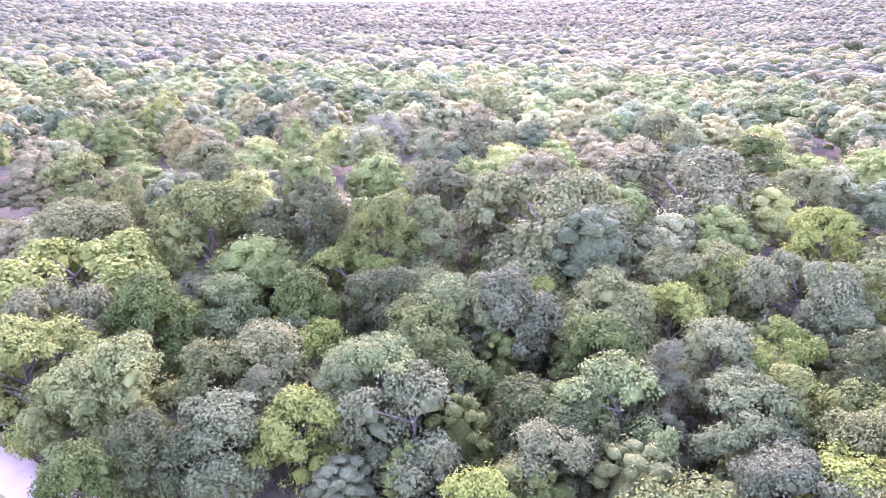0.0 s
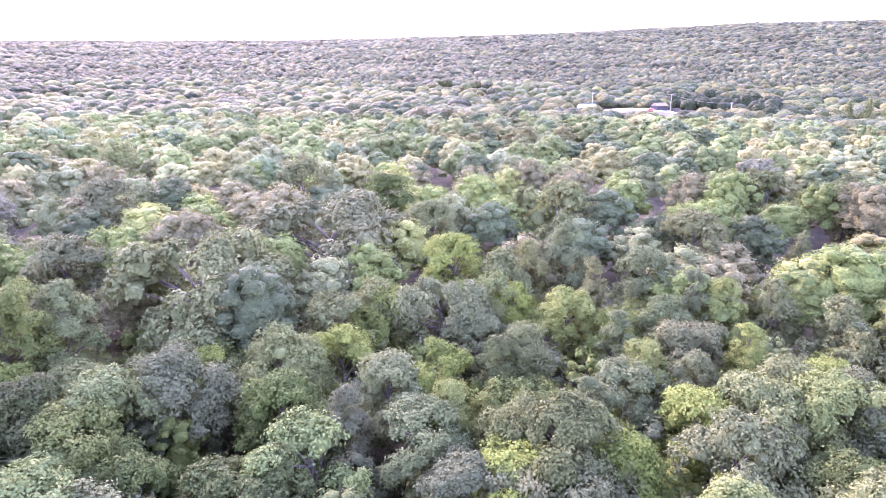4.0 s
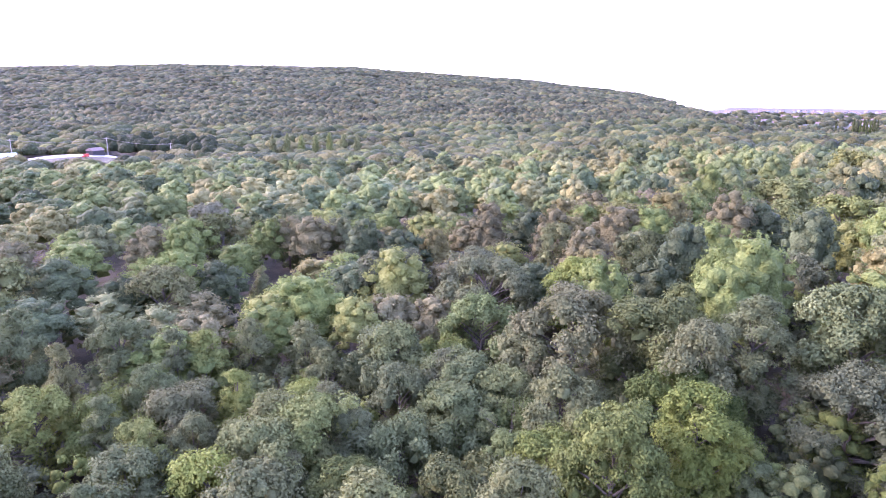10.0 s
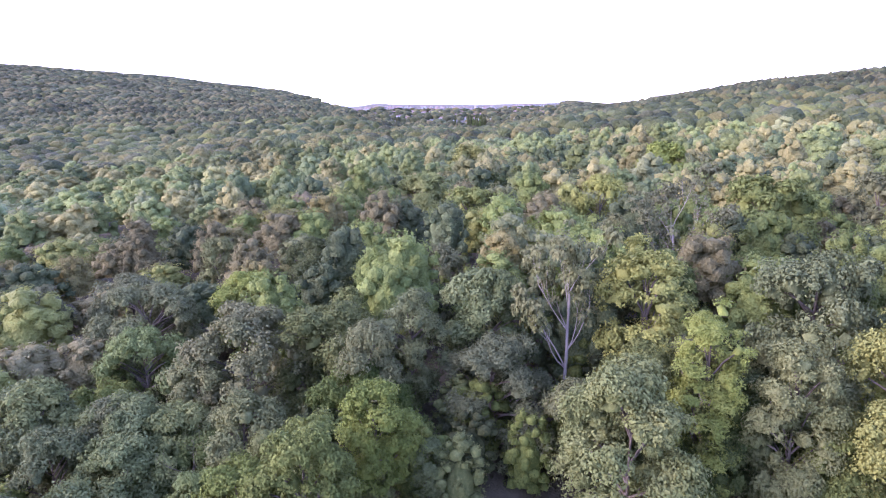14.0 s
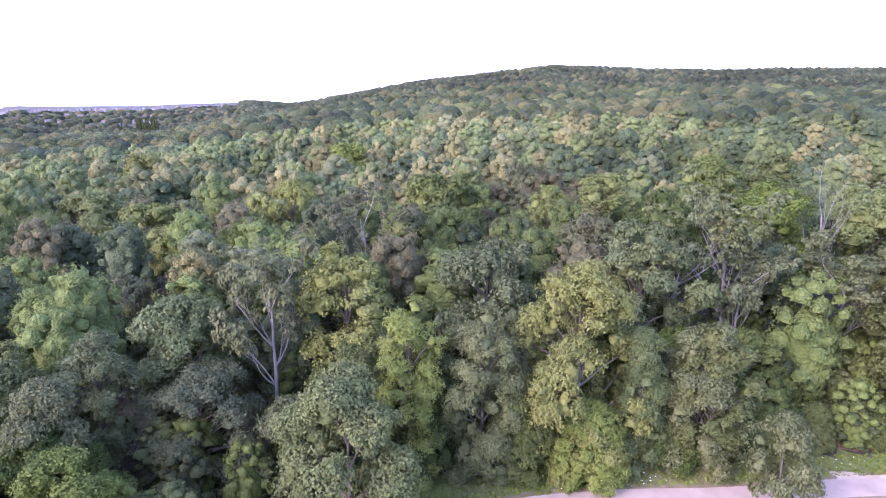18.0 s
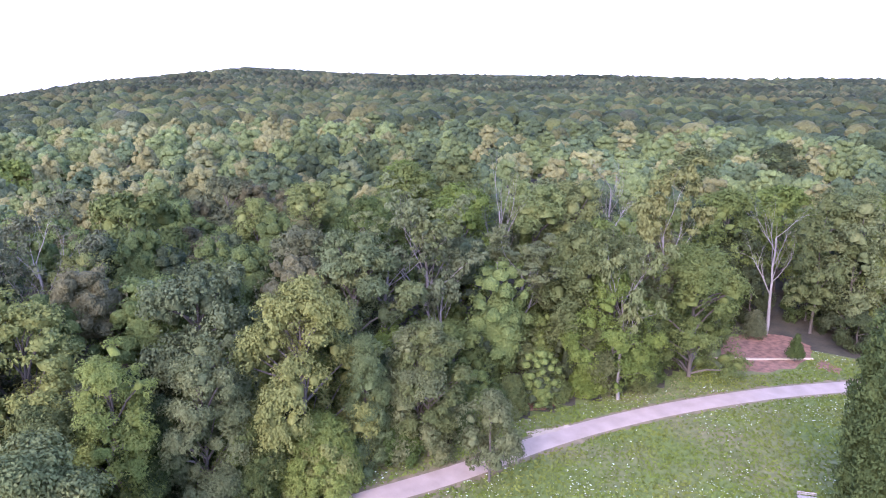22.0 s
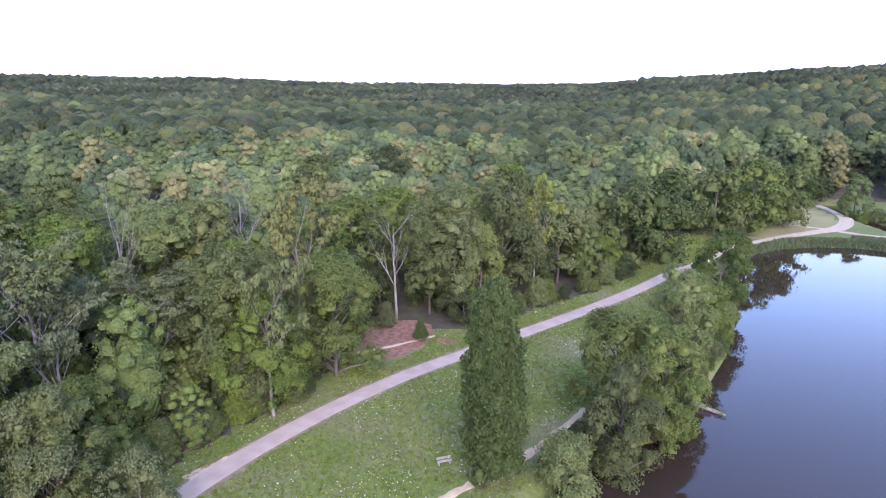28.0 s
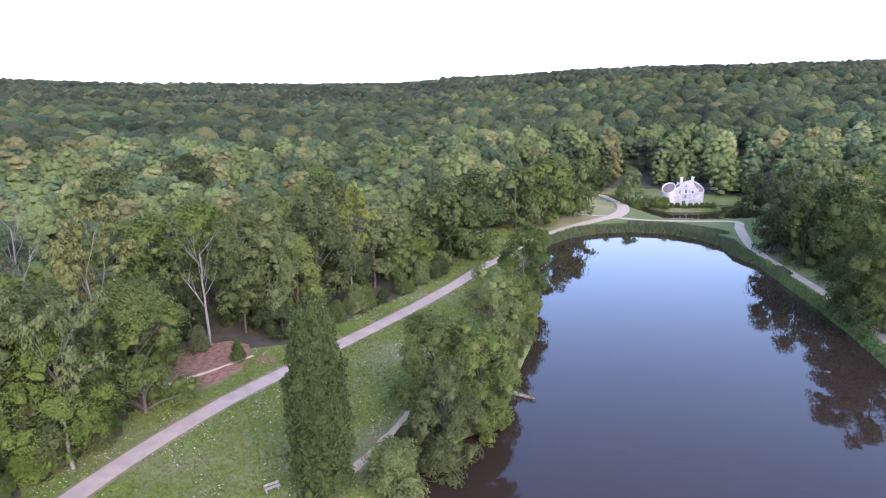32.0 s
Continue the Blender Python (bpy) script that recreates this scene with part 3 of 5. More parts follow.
tree("round", "green", -7.5, -42.4, 8.7, 5.8)
tree("round", "lime", 11.6, -28.2, 7.6, 4.4)
tree("round", "olive", 82.1, -52.7, 14.5, 9.7)
tree("oval", "olive", 119.1, -80.3, 15.1, 10.9)
tree("oval", "lime", 127.2, -103.4, 15.7, 11.6)
tree("oval", "lime", 66.3, -48.9, 14.8, 3.9)
tree("wide", "olive", 69.7, -64.4, 15.0, 10.2)
tree("oval", "olive", 63.5, -76.4, 13.7, 6.4)
tree("oval", "olive", 55.7, -82.6, 14.6, 7.7)
tree("oval", "pale", 69.4, -106.4, 14.6, 9.8)
tree("wide", "olive", 38.0, -70.9, 14.4, 9.9)
tree("round", "olive", 47.3, -102.9, 15.0, 10.7)
tree("wide", "olive", 19.1, -118.0, 15.5, 12.6)
tree("round", "dark", 3.7, -108.0, 14.5, 10.1)
tree("round", "olive", -3.3, -91.9, 13.5, 8.4)
tree("round", "lime", -5.5, -76.0, 12.9, 8.1)
tree("oval", "olive", 67.9, -152.6, 16.7, 12.7)
tree("round", "dark", 33.0, -18.7, 8.3, 4.3)
tree("round", "dark", 31.5, -21.9, 8.8, 4.5)
tree("oval", "yellow", -14.6, -76.6, 12.1, 4.9)
tree("oval", "olive", -11.0, -74.1, 11.4, 6.7)
tree("round", "lime", -11.4, -66.8, 10.1, 4.3)
tree("oval", "grey", -20.1, -79.2, 13.5, 6.2)
tree("oval", "yellow", -20.2, -68.0, 12.7, 3.5)
tree("round", "grey", -26.9, -70.3, 12.4, 7.1)
tree("round", "grey", -30.2, -64.1, 12.2, 3.2)
tree("round", "brown", -39.7, -86.0, 12.8, 10.0)
tree("round", "grey", -25.2, -59.6, 11.0, 4.7)
tree("oval", "grey", -20.0, -57.4, 10.6, 3.6)
tree("oval", "olive", -10.8, -56.5, 9.6, 5.3)
tree("round", "lime", -20.4, -51.1, 10.2, 4.6)
tree("round", "olive", -24.0, -49.2, 10.0, 4.0)
tree("round", "grey", -18.1, -48.6, 9.0, 7.8)
tree("wide", "grey", -12.0, -43.7, 8.5, 7.4)
tree("oval", "lime", -22.0, -43.4, 9.6, 6.4)
tree("oval", "lime", -30.3, -46.8, 10.2, 7.0)
tree("oval", "lime", -33.7, -64.6, 11.0, 5.2)
tree("oval", "olive", -38.9, -63.9, 11.1, 5.0)
tree("oval", "lime", -30.8, -53.5, 10.8, 3.9)
tree("cone", "lime", -51.3, -94.5, 11.0, 5.6)
tree("cone", "olive", -55.5, -86.6, 10.6, 5.3)
tree("wide", "green", -67.9, -119.2, 11.8, 15.9)
tree("oval", "grey", -79.0, -112.1, 13.0, 11.5)
tree("cone", "lime", -52.7, -69.2, 11.1, 5.2)
tree("oval", "olive", -42.8, -58.7, 11.0, 5.7)
tree("round", "olive", -35.5, -45.0, 10.2, 5.0)
tree("wide", "mauve", -67.3, -70.9, 12.6, 14.2)
tree("round", "grey", -46.9, -49.7, 11.1, 9.1)
tree("round", "grey", -33.7, -39.6, 9.9, 4.5)
tree("round", "grey", -42.0, -42.6, 10.3, 6.0)
tree("oval", "grey", -35.9, -36.6, 9.1, 6.6)
tree("round", "grey", -43.3, -36.3, 10.0, 8.6)
tree("round", "grey", -47.0, -39.9, 10.8, 6.4)
tree("round", "grey", -60.1, -46.5, 12.2, 9.2)
tree("wide", "mauve", -73.7, -57.8, 13.8, 10.5)
tree("round", "olive", -26.7, -39.5, 9.2, 3.1)
tree("round", "lime", -20.7, -35.1, 8.3, 3.1)
tree("oval", "grey", -14.2, -46.6, 9.6, 3.2)
tree("round", "pale", -71.9, -129.8, 13.1, 10.2)
tree("wide", "olive", -23.3, -100.0, 13.7, 14.4)
tree("oval", "olive", 11.3, -55.0, 8.5, 10.6)
tree("round", "grey", -41.1, -28.7, 9.0, 3.9)
tree("round", "brown", -58.1, -32.7, 15.9, 13.2)
tree("full", "green", -60.0, -24.6, 17.1, 10.3)
tree("oval", "grey", -63.0, -16.4, 18.4, 7.8)
tree("round", "grey", -68.7, -9.2, 18.8, 10.1)
tree("full", "grey", -60.4, -7.5, 14.5, 15.1)
tree("round", "lime", -75.7, -41.7, 14.8, 9.2)
tree("wide", "dark", -87.8, -36.2, 17.3, 11.6)
tree("wide", "mauve", -68.2, -51.5, 14.6, 12.2)
tree("full", "olive", -45.5, -24.3, 10.3, 4.8)
tree("round", "dark", -45.9, -19.5, 9.3, 5.1)
tree("round", "grey", -49.7, -11.6, 9.0, 3.7)
tree("oval", "green", -171.2, -11.9, 19.6, 13.0)
tree("full", "green", -109.5, -5.1, 18.6, 9.1)
tree("round", "lime", -128.9, -20.8, 18.9, 15.6)
tree("wide", "olive", -144.6, -33.1, 19.5, 16.9)
tree("round", "olive", -87.1, -19.3, 16.8, 10.4)
tree("wide", "yellow", -109.5, -53.2, 16.9, 12.7)
tree("wide", "olive", -130.0, -48.2, 17.0, 13.0)
tree("round", "brown", -87.9, -53.2, 16.6, 6.4)
tree("round", "dark", -162.1, -21.2, 18.6, 12.8)
tree("wide", "yellow", -227.6, -37.4, 19.7, 15.4)
tree("round", "grey", -46.1, -38.5, 11.6, 7.7)
tree("round", "grey", -42.4, -36.1, 10.2, 6.2)
tree("round", "dark", -45.7, -30.5, 9.2, 5.7)
tree("round", "dark", -55.6, -15.4, 8.3, 5.7)
tree("round", "olive", -46.6, -47.7, 11.8, 6.6)
tree("full", "olive", -49.2, 5.0, 17.1, 10.6)
tree("full", "yellow", -68.4, 7.7, 23.1, 11.0)
tree("full", "lime", -58.1, 12.3, 20.3, 7.5)
tree("full", "grey", -69.8, 24.5, 22.0, 14.9)
tree("full", "olive", -56.6, 19.4, 18.7, 8.1)
tree("full", "yellow", -56.3, 29.6, 22.8, 13.0)
tree("full", "grey", -53.6, 35.3, 16.5, 4.8)
tree("full", "olive", -52.1, 41.3, 17.3, 8.0)
tree("full", "green", -55.6, 23.1, 11.3, 5.5)
tree("full", "dark", -57.8, 13.7, 13.4, 5.0)
tree("round", "grey", -77.3, 46.5, 21.6, 6.7)
tree("oval", "brown", -90.0, 5.6, 22.1, 6.3)
tree("round", "yellow", -125.7, 4.9, 22.6, 10.9)
tree("round", "green", -114.1, 31.4, 24.0, 17.4)
tree("wide", "olive", -131.2, 54.8, 23.6, 13.2)
tree("round", "lime", -105.3, 48.7, 23.2, 7.8)
tree("round", "brown", -78.0, 42.1, 22.4, 11.1)
tree("wide", "lime", -197.9, 24.6, 23.7, 15.5)
tree("full", "dark", -57.7, 42.4, 11.3, 6.5)
tree("bush", "green", -55.5, 31.8, 5.0, 6.9)
tree("bush", "green", -56.2, 48.5, 8.3, 5.9)
tree("oval", "dark", -78.6, -0.9, 19.6, 5.5)
tree("bush", "lime", -53.8, 29.8, 10.0, 8.9)
tree("oval", "green", -51.3, 42.1, 17.0, 8.5)
tree("bush", "dark", -54.2, 39.2, 8.0, 7.7)
tree("round", "green", -51.9, 71.9, 22.5, 14.2)
tree("oval", "green", -46.5, 70.0, 18.0, 11.4)
tree("round", "grey", -67.2, 43.2, 24.0, 9.9)
tree("round", "lime", -104.6, 58.8, 25.0, 11.6)
tree("wide", "green", -108.3, 82.9, 27.0, 13.1)
tree("round", "green", -77.0, 71.5, 26.0, 12.0)
tree("round", "olive", -71.9, 83.2, 26.0, 12.6)
tree("round", "lime", -68.8, 90.2, 26.0, 11.0)
tree("oval", "green", -53.7, 75.9, 23.0, 9.9)
tree("wide", "olive", -75.6, 92.5, 25.0, 14.7)
tree("wide", "dark", -79.9, 55.5, 25.0, 12.8)
tree("round", "green", -53.7, 116.4, 23.0, 13.5)
tree("oval", "olive", -43.8, 139.7, 22.0, 12.9)
tree("round", "green", -103.4, 80.6, 27.0, 12.6)
tree("wide", "green", -103.9, 94.8, 27.0, 13.5)
tree("wide", "green", -91.8, 175.4, 25.0, 15.5)
tree("wide", "dark", -88.0, 225.0, 24.0, 15.5)
tree("oval", "green", -36.5, 144.8, 21.0, 15.5)
tree("round", "lime", -32.7, 132.1, 17.0, 12.1)
tree("wide", "green", -35.1, 182.5, 21.0, 15.5)
tree("bush", "green", -56.9, 73.9, 9.0, 9.4)
tree("oval", "green", -47.8, 70.7, 12.0, 8.6)
tree("oval", "green", -57.8, 51.8, 13.0, 8.6)
tree("bush", "green", -62.0, 45.3, 13.0, 9.2)
tree("oval", "dark", -22.1, 138.3, 17.0, 13.7)
tree("wide", "green", -35.7, 186.9, 22.0, 15.5)
tree("round", "green", -49.3, 129.3, 23.0, 13.4)
tree("oval", "green", -30.0, 137.7, 15.0, 11.3)
tree("oval", "dark", -51.7, 116.3, 18.0, 11.3)
tree("bush", "green", -2.6, 171.1, 7.0, 12.2)
tree("bush", "dark", -18.9, 140.7, 6.0, 12.8)
tree("column", "dark", -13.8, 63.7, 25.3, 7.4, "poplar", "tall columnar green poplar standing in the meadow", group="lakeside trees")
tree("full", "green", -0.1, 70.8, 13.9, 7.3, "birch", "young pale-green birch on the lake bank", group="lakeside trees")
tree("full", "green", -1.0, 80.7, 16.3, 9.6, "tree", "olive-green alder leaning over the lake bank", group="lakeside trees")
tree("full", "green", 4.7, 79.0, 16.2, 9.1, "tree", "dark green alder overhanging the lake water", group="lakeside trees")
tree("full", "olive", 7.8, 99.4, 18.2, 9.0, "birch", "light green drooping birch on the lake bank", group="lakeside trees")
tree("full", "green", 12.5, 113.4, 12.2, 8.5, "tree", "green alder overhanging the lake water", group="lakeside trees")
tree("full", "dark", 17.6, 137.6, 16.4, 10.8, "tree", "dark green conical alder at the lake corner", group="lakeside trees")
tree("full", "olive", -5.7, 65.1, 6.6, 6.9, "bush", "low leafy bush at the water's edge", group="lakeside trees")
tree("full", "grey", 74.1, 254.8, 15.2, 10.3, "tree", "grey-green round tree beside the castle moat", group="lakeside trees")
tree("cone", "dark", 71.9, 288.6, 13.9, 10.5, "tree", "dark green conifer at the edge of the lawn", group="lakeside trees")
tree("full", "dark", 62.9, 277.7, 12.3, 15.1, "tree", "dark green tree at the edge of the lawn", group="lakeside trees")
tree("full", "lime", 137.6, 288.5, 13.9, 13.5, "tree", "yellow-green round tree behind the castle", group="lakeside trees")
tree("full", "dark", 90.8, 173.6, 21.6, 10.9, "tree", "dark green tree hanging over the lakeside path", group="lakeside trees")
tree("full", "dark", 91.2, 158.5, 21.4, 11.8, "tree", "dark green tree hanging over the lakeside path", group="lakeside trees")
tree("full", "dark", 97.9, 152.9, 22.7, 13.0, "tree", "dark green spreading tree on the far bank", group="lakeside trees")
tree("full", "dark", 79.5, 120.5, 22.5, 11.2, "tree", "dark green tree hanging over the lakeside path", group="lakeside trees")
tree("full", "green", 80.0, 111.2, 21.1, 10.7, "tree", "green tree hanging over the lakeside path", group="lakeside trees")
tree("full", "olive", 106.6, 152.5, 24.7, 12.5, "tree", "olive-green tree on the far bank", group="lakeside trees")
tree("full", "grey", 99.3, 312.4, 22.4, 15.9, "tree", "pale grey-green tree behind the castle", group="lakeside trees")
tree("full", "dark", 111.3, 315.5, 20.5, 14.7, "tree", "dark green tree behind the castle", group="lakeside trees")
tree("full", "dark", 122.8, 318.6, 20.6, 16.5, "tree", "dark green tree behind the castle", group="lakeside trees")
tree("full", "dark", 130.3, 309.7, 18.0, 14.8, "tree", "dark green tree behind the castle", group="lakeside trees")
tree("full", "dark", 84.9, 309.7, 16.9, 14.2, "tree", "dark green tree behind the lawn", group="lakeside trees")
tree("full", "green", 134.3, 297.8, 15.6, 13.0, "tree", "green tree behind the castle", group="lakeside trees")
tree("full", "dark", 97.7, 161.0, 20.9, 11.8, "tree", "dark green tree on the far bank", group="lakeside trees")
tree("full", "dark", 90.0, 130.8, 22.9, 11.5, "tree", "dark green tree hanging over the lakeside path", group="lakeside trees")
tree("full", "dark", 104.5, 190.9, 21.7, 11.6, "tree", "dark green tree on the far bank", group="lakeside trees")
tree("full", "green", 117.1, 175.6, 23.3, 13.2, "tree", "green tree on the far bank", group="lakeside trees")
tree("full", "dark", 110.6, 227.8, 15.4, 11.2, "tree", "dark green tree beside the moat", group="lakeside trees")
tree("birch", "olive", -43.2, 43.6, 11.0, 6.4, "birch", "pale-green young birch beside the lane", group="lakeside trees")
tree("full", "green", -42.5, 83.9, 20.3, 13.4, "tree", "full green tree with drooping sprays beside the clearing", group="lakeside trees")
tree("oval", "green", -37.0, 114.0, 25.1, 11.0, "tree", "tall green tree at the forest edge", group="lakeside trees")
tree("oval", "olive", -32.3, 115.3, 25.1, 11.0, "tree", "olive-green tree at the forest edge", group="lakeside trees")
tree("full", "lime", -28.4, 120.6, 18.9, 10.8, "tree", "bright green tree at the forest edge", group="lakeside trees")
tree("oval", "green", -25.9, 128.2, 26.1, 14.4, "tree", "tall green tree at the forest edge", group="lakeside trees")
tree("oval", "olive", -15.8, 141.9, 21.8, 14.3, "tree", "olive-green tree at the forest edge", group="lakeside trees")
tree("full", "green", -7.0, 152.6, 10.6, 12.4, "tree", "low green tree at the forest edge", group="lakeside trees")
tree("oval", "green", 2.0, 164.9, 20.5, 16.3, "tree", "green tree at the forest edge", group="lakeside trees")
tree("full", "dark", 6.9, 171.0, 24.1, 17.7, "tree", "dark green tree at the forest edge", group="lakeside trees")
tree("full", "green", -49.5, 76.8, 22.4, 10.5, "tree", "tall green tree at the forest edge", group="lakeside trees")
tree("full", "green", -53.3, 73.9, 22.8, 9.6, "tree", "tall green tree at the forest edge", group="lakeside trees")
tree("full", "green", 23.6, 207.1, 20.6, 15.8, "tree", "large round green tree beside the meadow", group="lakeside trees")
tree("full", "green", 34.7, 215.3, 22.5, 18.4, "tree", "large round green tree beside the meadow", group="lakeside trees")
tree("full", "green", 46.6, 227.7, 20.2, 16.5, "tree", "large round green tree beside the meadow", group="lakeside trees")
for px, py, top, wide in ((-47, 113.5, 11, 7.5), (-39.5, 118.5, 10, 7), (-33, 115.5, 9, 7), (-29.5, 111.5, 7.5, 5.5), (-50, 107, 12, 7)):
    tree("full", "dark", px, py, top, wide, "tree", "dark green low tree behind the clearing", group="lakeside trees")
tree("cone", "dark", -34.4, 100.8, 6.0, 3.0, "tree", "small dark green fir on the red leaf litter", group="lakeside trees")


# ---- bare and half-bare trees ----
BARE = {}


def bare_parts(variant):
    """Trunk and limbs of a leafless tree of height 1."""
    if variant in BARE:
        return BARE[variant]
    rnd = random.Random(90 + variant)
    vs, fs = [], []
    p, r = Vector((0, 0, -0.02)), 0.021
    spine = []
    for k in range(7):
        q = p + Vector((rnd.uniform(-0.02, 0.02), rnd.uniform(-0.02, 0.02), 0.115))
        tube(vs, fs, p, q, r, r * 0.86, 7)
        p, r = q, r * 0.86
        spine.append((p, r))
    trunk = from_arrays("trunk", np.array([tuple(v) for v in vs]), np.array(fs), BARK_PALE, True)
    limbs, tips = [], []
    for k in range(9):
        at, rr = spine[2 + k % 5]
        a = k * 2.4 + rnd.uniform(-0.4, 0.4)
        d = Vector((math.cos(a), math.sin(a), rnd.uniform(0.7, 1.6))).normalized()
        vs, fs = [], []
        bough(vs, fs, rnd, at, d, rnd.uniform(0.24, 0.36), rr * 0.5, 2, 0.22, 5, 0.25)
        limbs.append(from_arrays("limb", np.array([tuple(v) for v in vs]), np.array(fs), BARK_PALE, True))
        tips += [tuple(v) for v in vs[len(vs) // 2 :: 7]]
    BARE[variant] = (trunk, limbs, tips)
    return BARE[variant]


def bare_tree(x, y, top, width, label, tint=None, count=700, variant=0, wood=None):
    trunk, limbs, tips = bare_parts(variant)
    z = land1(x, y)
    h = top - z
    base = new("tree")
    base.matrix_world = Matrix.LocRotScale((x, y, z), Euler((0, 0, (x * 3.1 + y) % 6.28)), (width / 0.62, width / 0.62, h))
    for name, me in [("trunk", trunk)] + [("limb", q) for q in limbs]:
        o = new(name, me)
        o.parent = base
        if wood:
            o.material_slots[0].link = "OBJECT"
            o.material_slots[0].material = wood
    if tint:
        rng = np.random.default_rng(int(abs(x * 10)))
        lob = np.array([tips[k] for k in rng.choice(len(tips), 90, replace=False)])
        lob = lob[lob[:, 2] > 0.35]
        out = unit(lob - (0, 0, 0.45))
        v, f = foliage(rng, lob, np.full(len(lob), 0.058), out, 5, max(6, int(count / 50)), 0.135 / width, 0.4, 0.6)
        o = new("crown", from_arrays("crown", v, f, LEAF[tint]))
        o.parent = base
    PLANTED.append((x, y, width * 0.35))
    return tagged(base, label, "tree", "bare trees")


bare_tree(-42.1, 108.8, 22.6, 10, "dead leafless grey tree at the edge of the clearing", variant=0)
bare_tree(-62.2, 68.2, 19.1, 14, "half-bare pale-limbed tree with a thin olive crown", "olive", 1500, 1)
bare_tree(-11.9, 188.3, 19.5, 13, "dead leafless pale tree above the forest edge", variant=2)
bare_tree(-2.8, 179.7, 18.3, 9, "half-bare tree with a thin olive crown", "olive", 900, 0)
bare_tree(-67.9, 47.4, 22.3, 13, "half-bare pale-limbed tree with a thin olive crown", "olive", 1500, 2)
bare_tree(-63, 54.2, 20, 9, "half-bare slender tree with thin grey-green leaves", "grey", 900, 0)
bare_tree(-92.4, 13.1, 24.5, 12, "nearly leafless greyish tree among green crowns", "mauve", 600, 1)
bare_tree(-67, -0.4, 22.5, 9, "dying tree with bare crooked limbs", "brown", 500, 2)
bare_tree(-72, 74, 28, 9, "dead pinkish-grey tree rising over the canopy", variant=1)
bare_tree(-70, 58, 25.5, 12, "half-bare tree with greyish twigs", "mauve", 700, 2)
bare_tree(-49, 85, 25.8, 10, "half-bare tree with yellow leaves in its top", "yellow", 1700, 1)
bare_tree(-42.2, -29.9, 9.6, 5, "small leafless brown shrub tree", variant=2, wood=BARK)
bare_tree(-64, 96, 22, 9, "dead leafless tree among green crowns", variant=0)
bare_tree(-80, 117, 26, 9, "dead leafless grey tree among green crowns", variant=2)
bare_tree(-45, 70, 21, 8, "half-bare tree with thin olive leaves", "olive", 800, 0)
bare_tree(-19.6, 131, 22.5, 8, "slender tree with a bare pale trunk", "yellow", 900, 1)


# ---- clearing with red litter, bench, fallen trunk ----
def patch(name, outline, mat, label, category, lift=0.05, kind="structure"):
    """A thin uneven sheet lying on the ground inside an outline."""
    rnd = random.Random(len(outline) + int(abs(outline[0][0])))
    cx, cy = sum(p[0] for p in outline) / len(outline), sum(p[1] for p in outline) / len(outline)
    rim = []
    for (x0, y0), (x1, y1) in zip(outline, outline[1:] + outline[:1]):
        for k in range(5):
            t = k / 5
            rim.append((x0 + (x1 - x0) * t + rnd.uniform(-0.3, 0.3), y0 + (y1 - y0) * t + rnd.uniform(-0.3, 0.3)))
    bm = bmesh.new()
    prev = None
    for s in (0.04, 0.3, 0.55, 0.8, 1.0):
        row = []
        for x, y in rim:
            px, py = cx + (x - cx) * s, cy + (y - cy) * s
            row.append(bm.verts.new((px, py, land1(px, py) + (lift + rnd.uniform(0, 0.015) if s < 1 else -0.1))))
        if prev:
            for k in range(len(rim)):
                j = (k + 1) % len(rim)
                bm.faces.new((prev[k], row[k], row[j], prev[j]))
        else:
            bm.faces.new(row)
        prev = row
    bmesh.ops.recalc_face_normals(bm, faces=bm.faces[:])
    me = bpy.data.meshes.new(name)
    bm.to_mesh(me)
    me.materials.append(mat)
    return tagged(new(name, me), label, category, kind=kind)


patch("leaf_litter", [(-47, 103), (-45, 109), (-39.5, 112), (-34.5, 110.5), (-32.5, 105.5), (-32.8, 98), (-35.5, 92), (-39, 89.5), (-43.5, 93)], LITTER, "red-brown leaf litter in a clearing", "ground")
patch("leaf_litter", [(-32.5, 105), (-28.5, 103.5), (-28, 100.5), (-31.5, 100.5)], LITTER, "red-brown leaf litter beside the lane", "ground")
patch("leaf_litter", [(-54, 60), (-50.5, 66), (-49, 66), (-49.5, 60), (-52, 55)], LITTER, "red-brown leaf litter under the trees", "ground")
ribbon("path", [(-43, 93), (-39, 97), (-35.5, 101), (-33, 104)], [0.5, 0.8, 0.6, 0.3], SAND, "pale trodden track over the red litter", "path", lift=0.16, rough_edge=0.15)
patch("bare_soil", [(-47.6, 54), (-45.2, 60), (-44.0, 60), (-46.0, 53)], SAND, "pale bare sand on the lane's edge", "ground")


def part(name, bm, mat, parent, label=""):
    me = bpy.data.meshes.new(name)
    bmesh.ops.recalc_face_normals(bm, faces=bm.faces[:])
    bm.to_mesh(me)
    bm.free()
    me.materials.append(mat)
    o = new(name, me)
    o.parent = parent
    return tagged(o, label)


def box(x0, x1, y0, y1, z0, z1, bevel=0.0):
    bm = bmesh.new()
    bmesh.ops.create_cube(bm, size=1, matrix=Matrix.LocRotScale(((x0 + x1) / 2, (y0 + y1) / 2, (z0 + z1) / 2), None, (x1 - x0, y1 - y0, z1 - z0)))
    if bevel:
        bmesh.ops.bevel(bm, geom=bm.edges[:], offset=bevel, segments=1, affect="EDGES")
    return bm


WOOD_GREY = plain("weathered_grey_wood", (0.38, 0.34, 0.30), (0.20, 0.17, 0.15), 4)


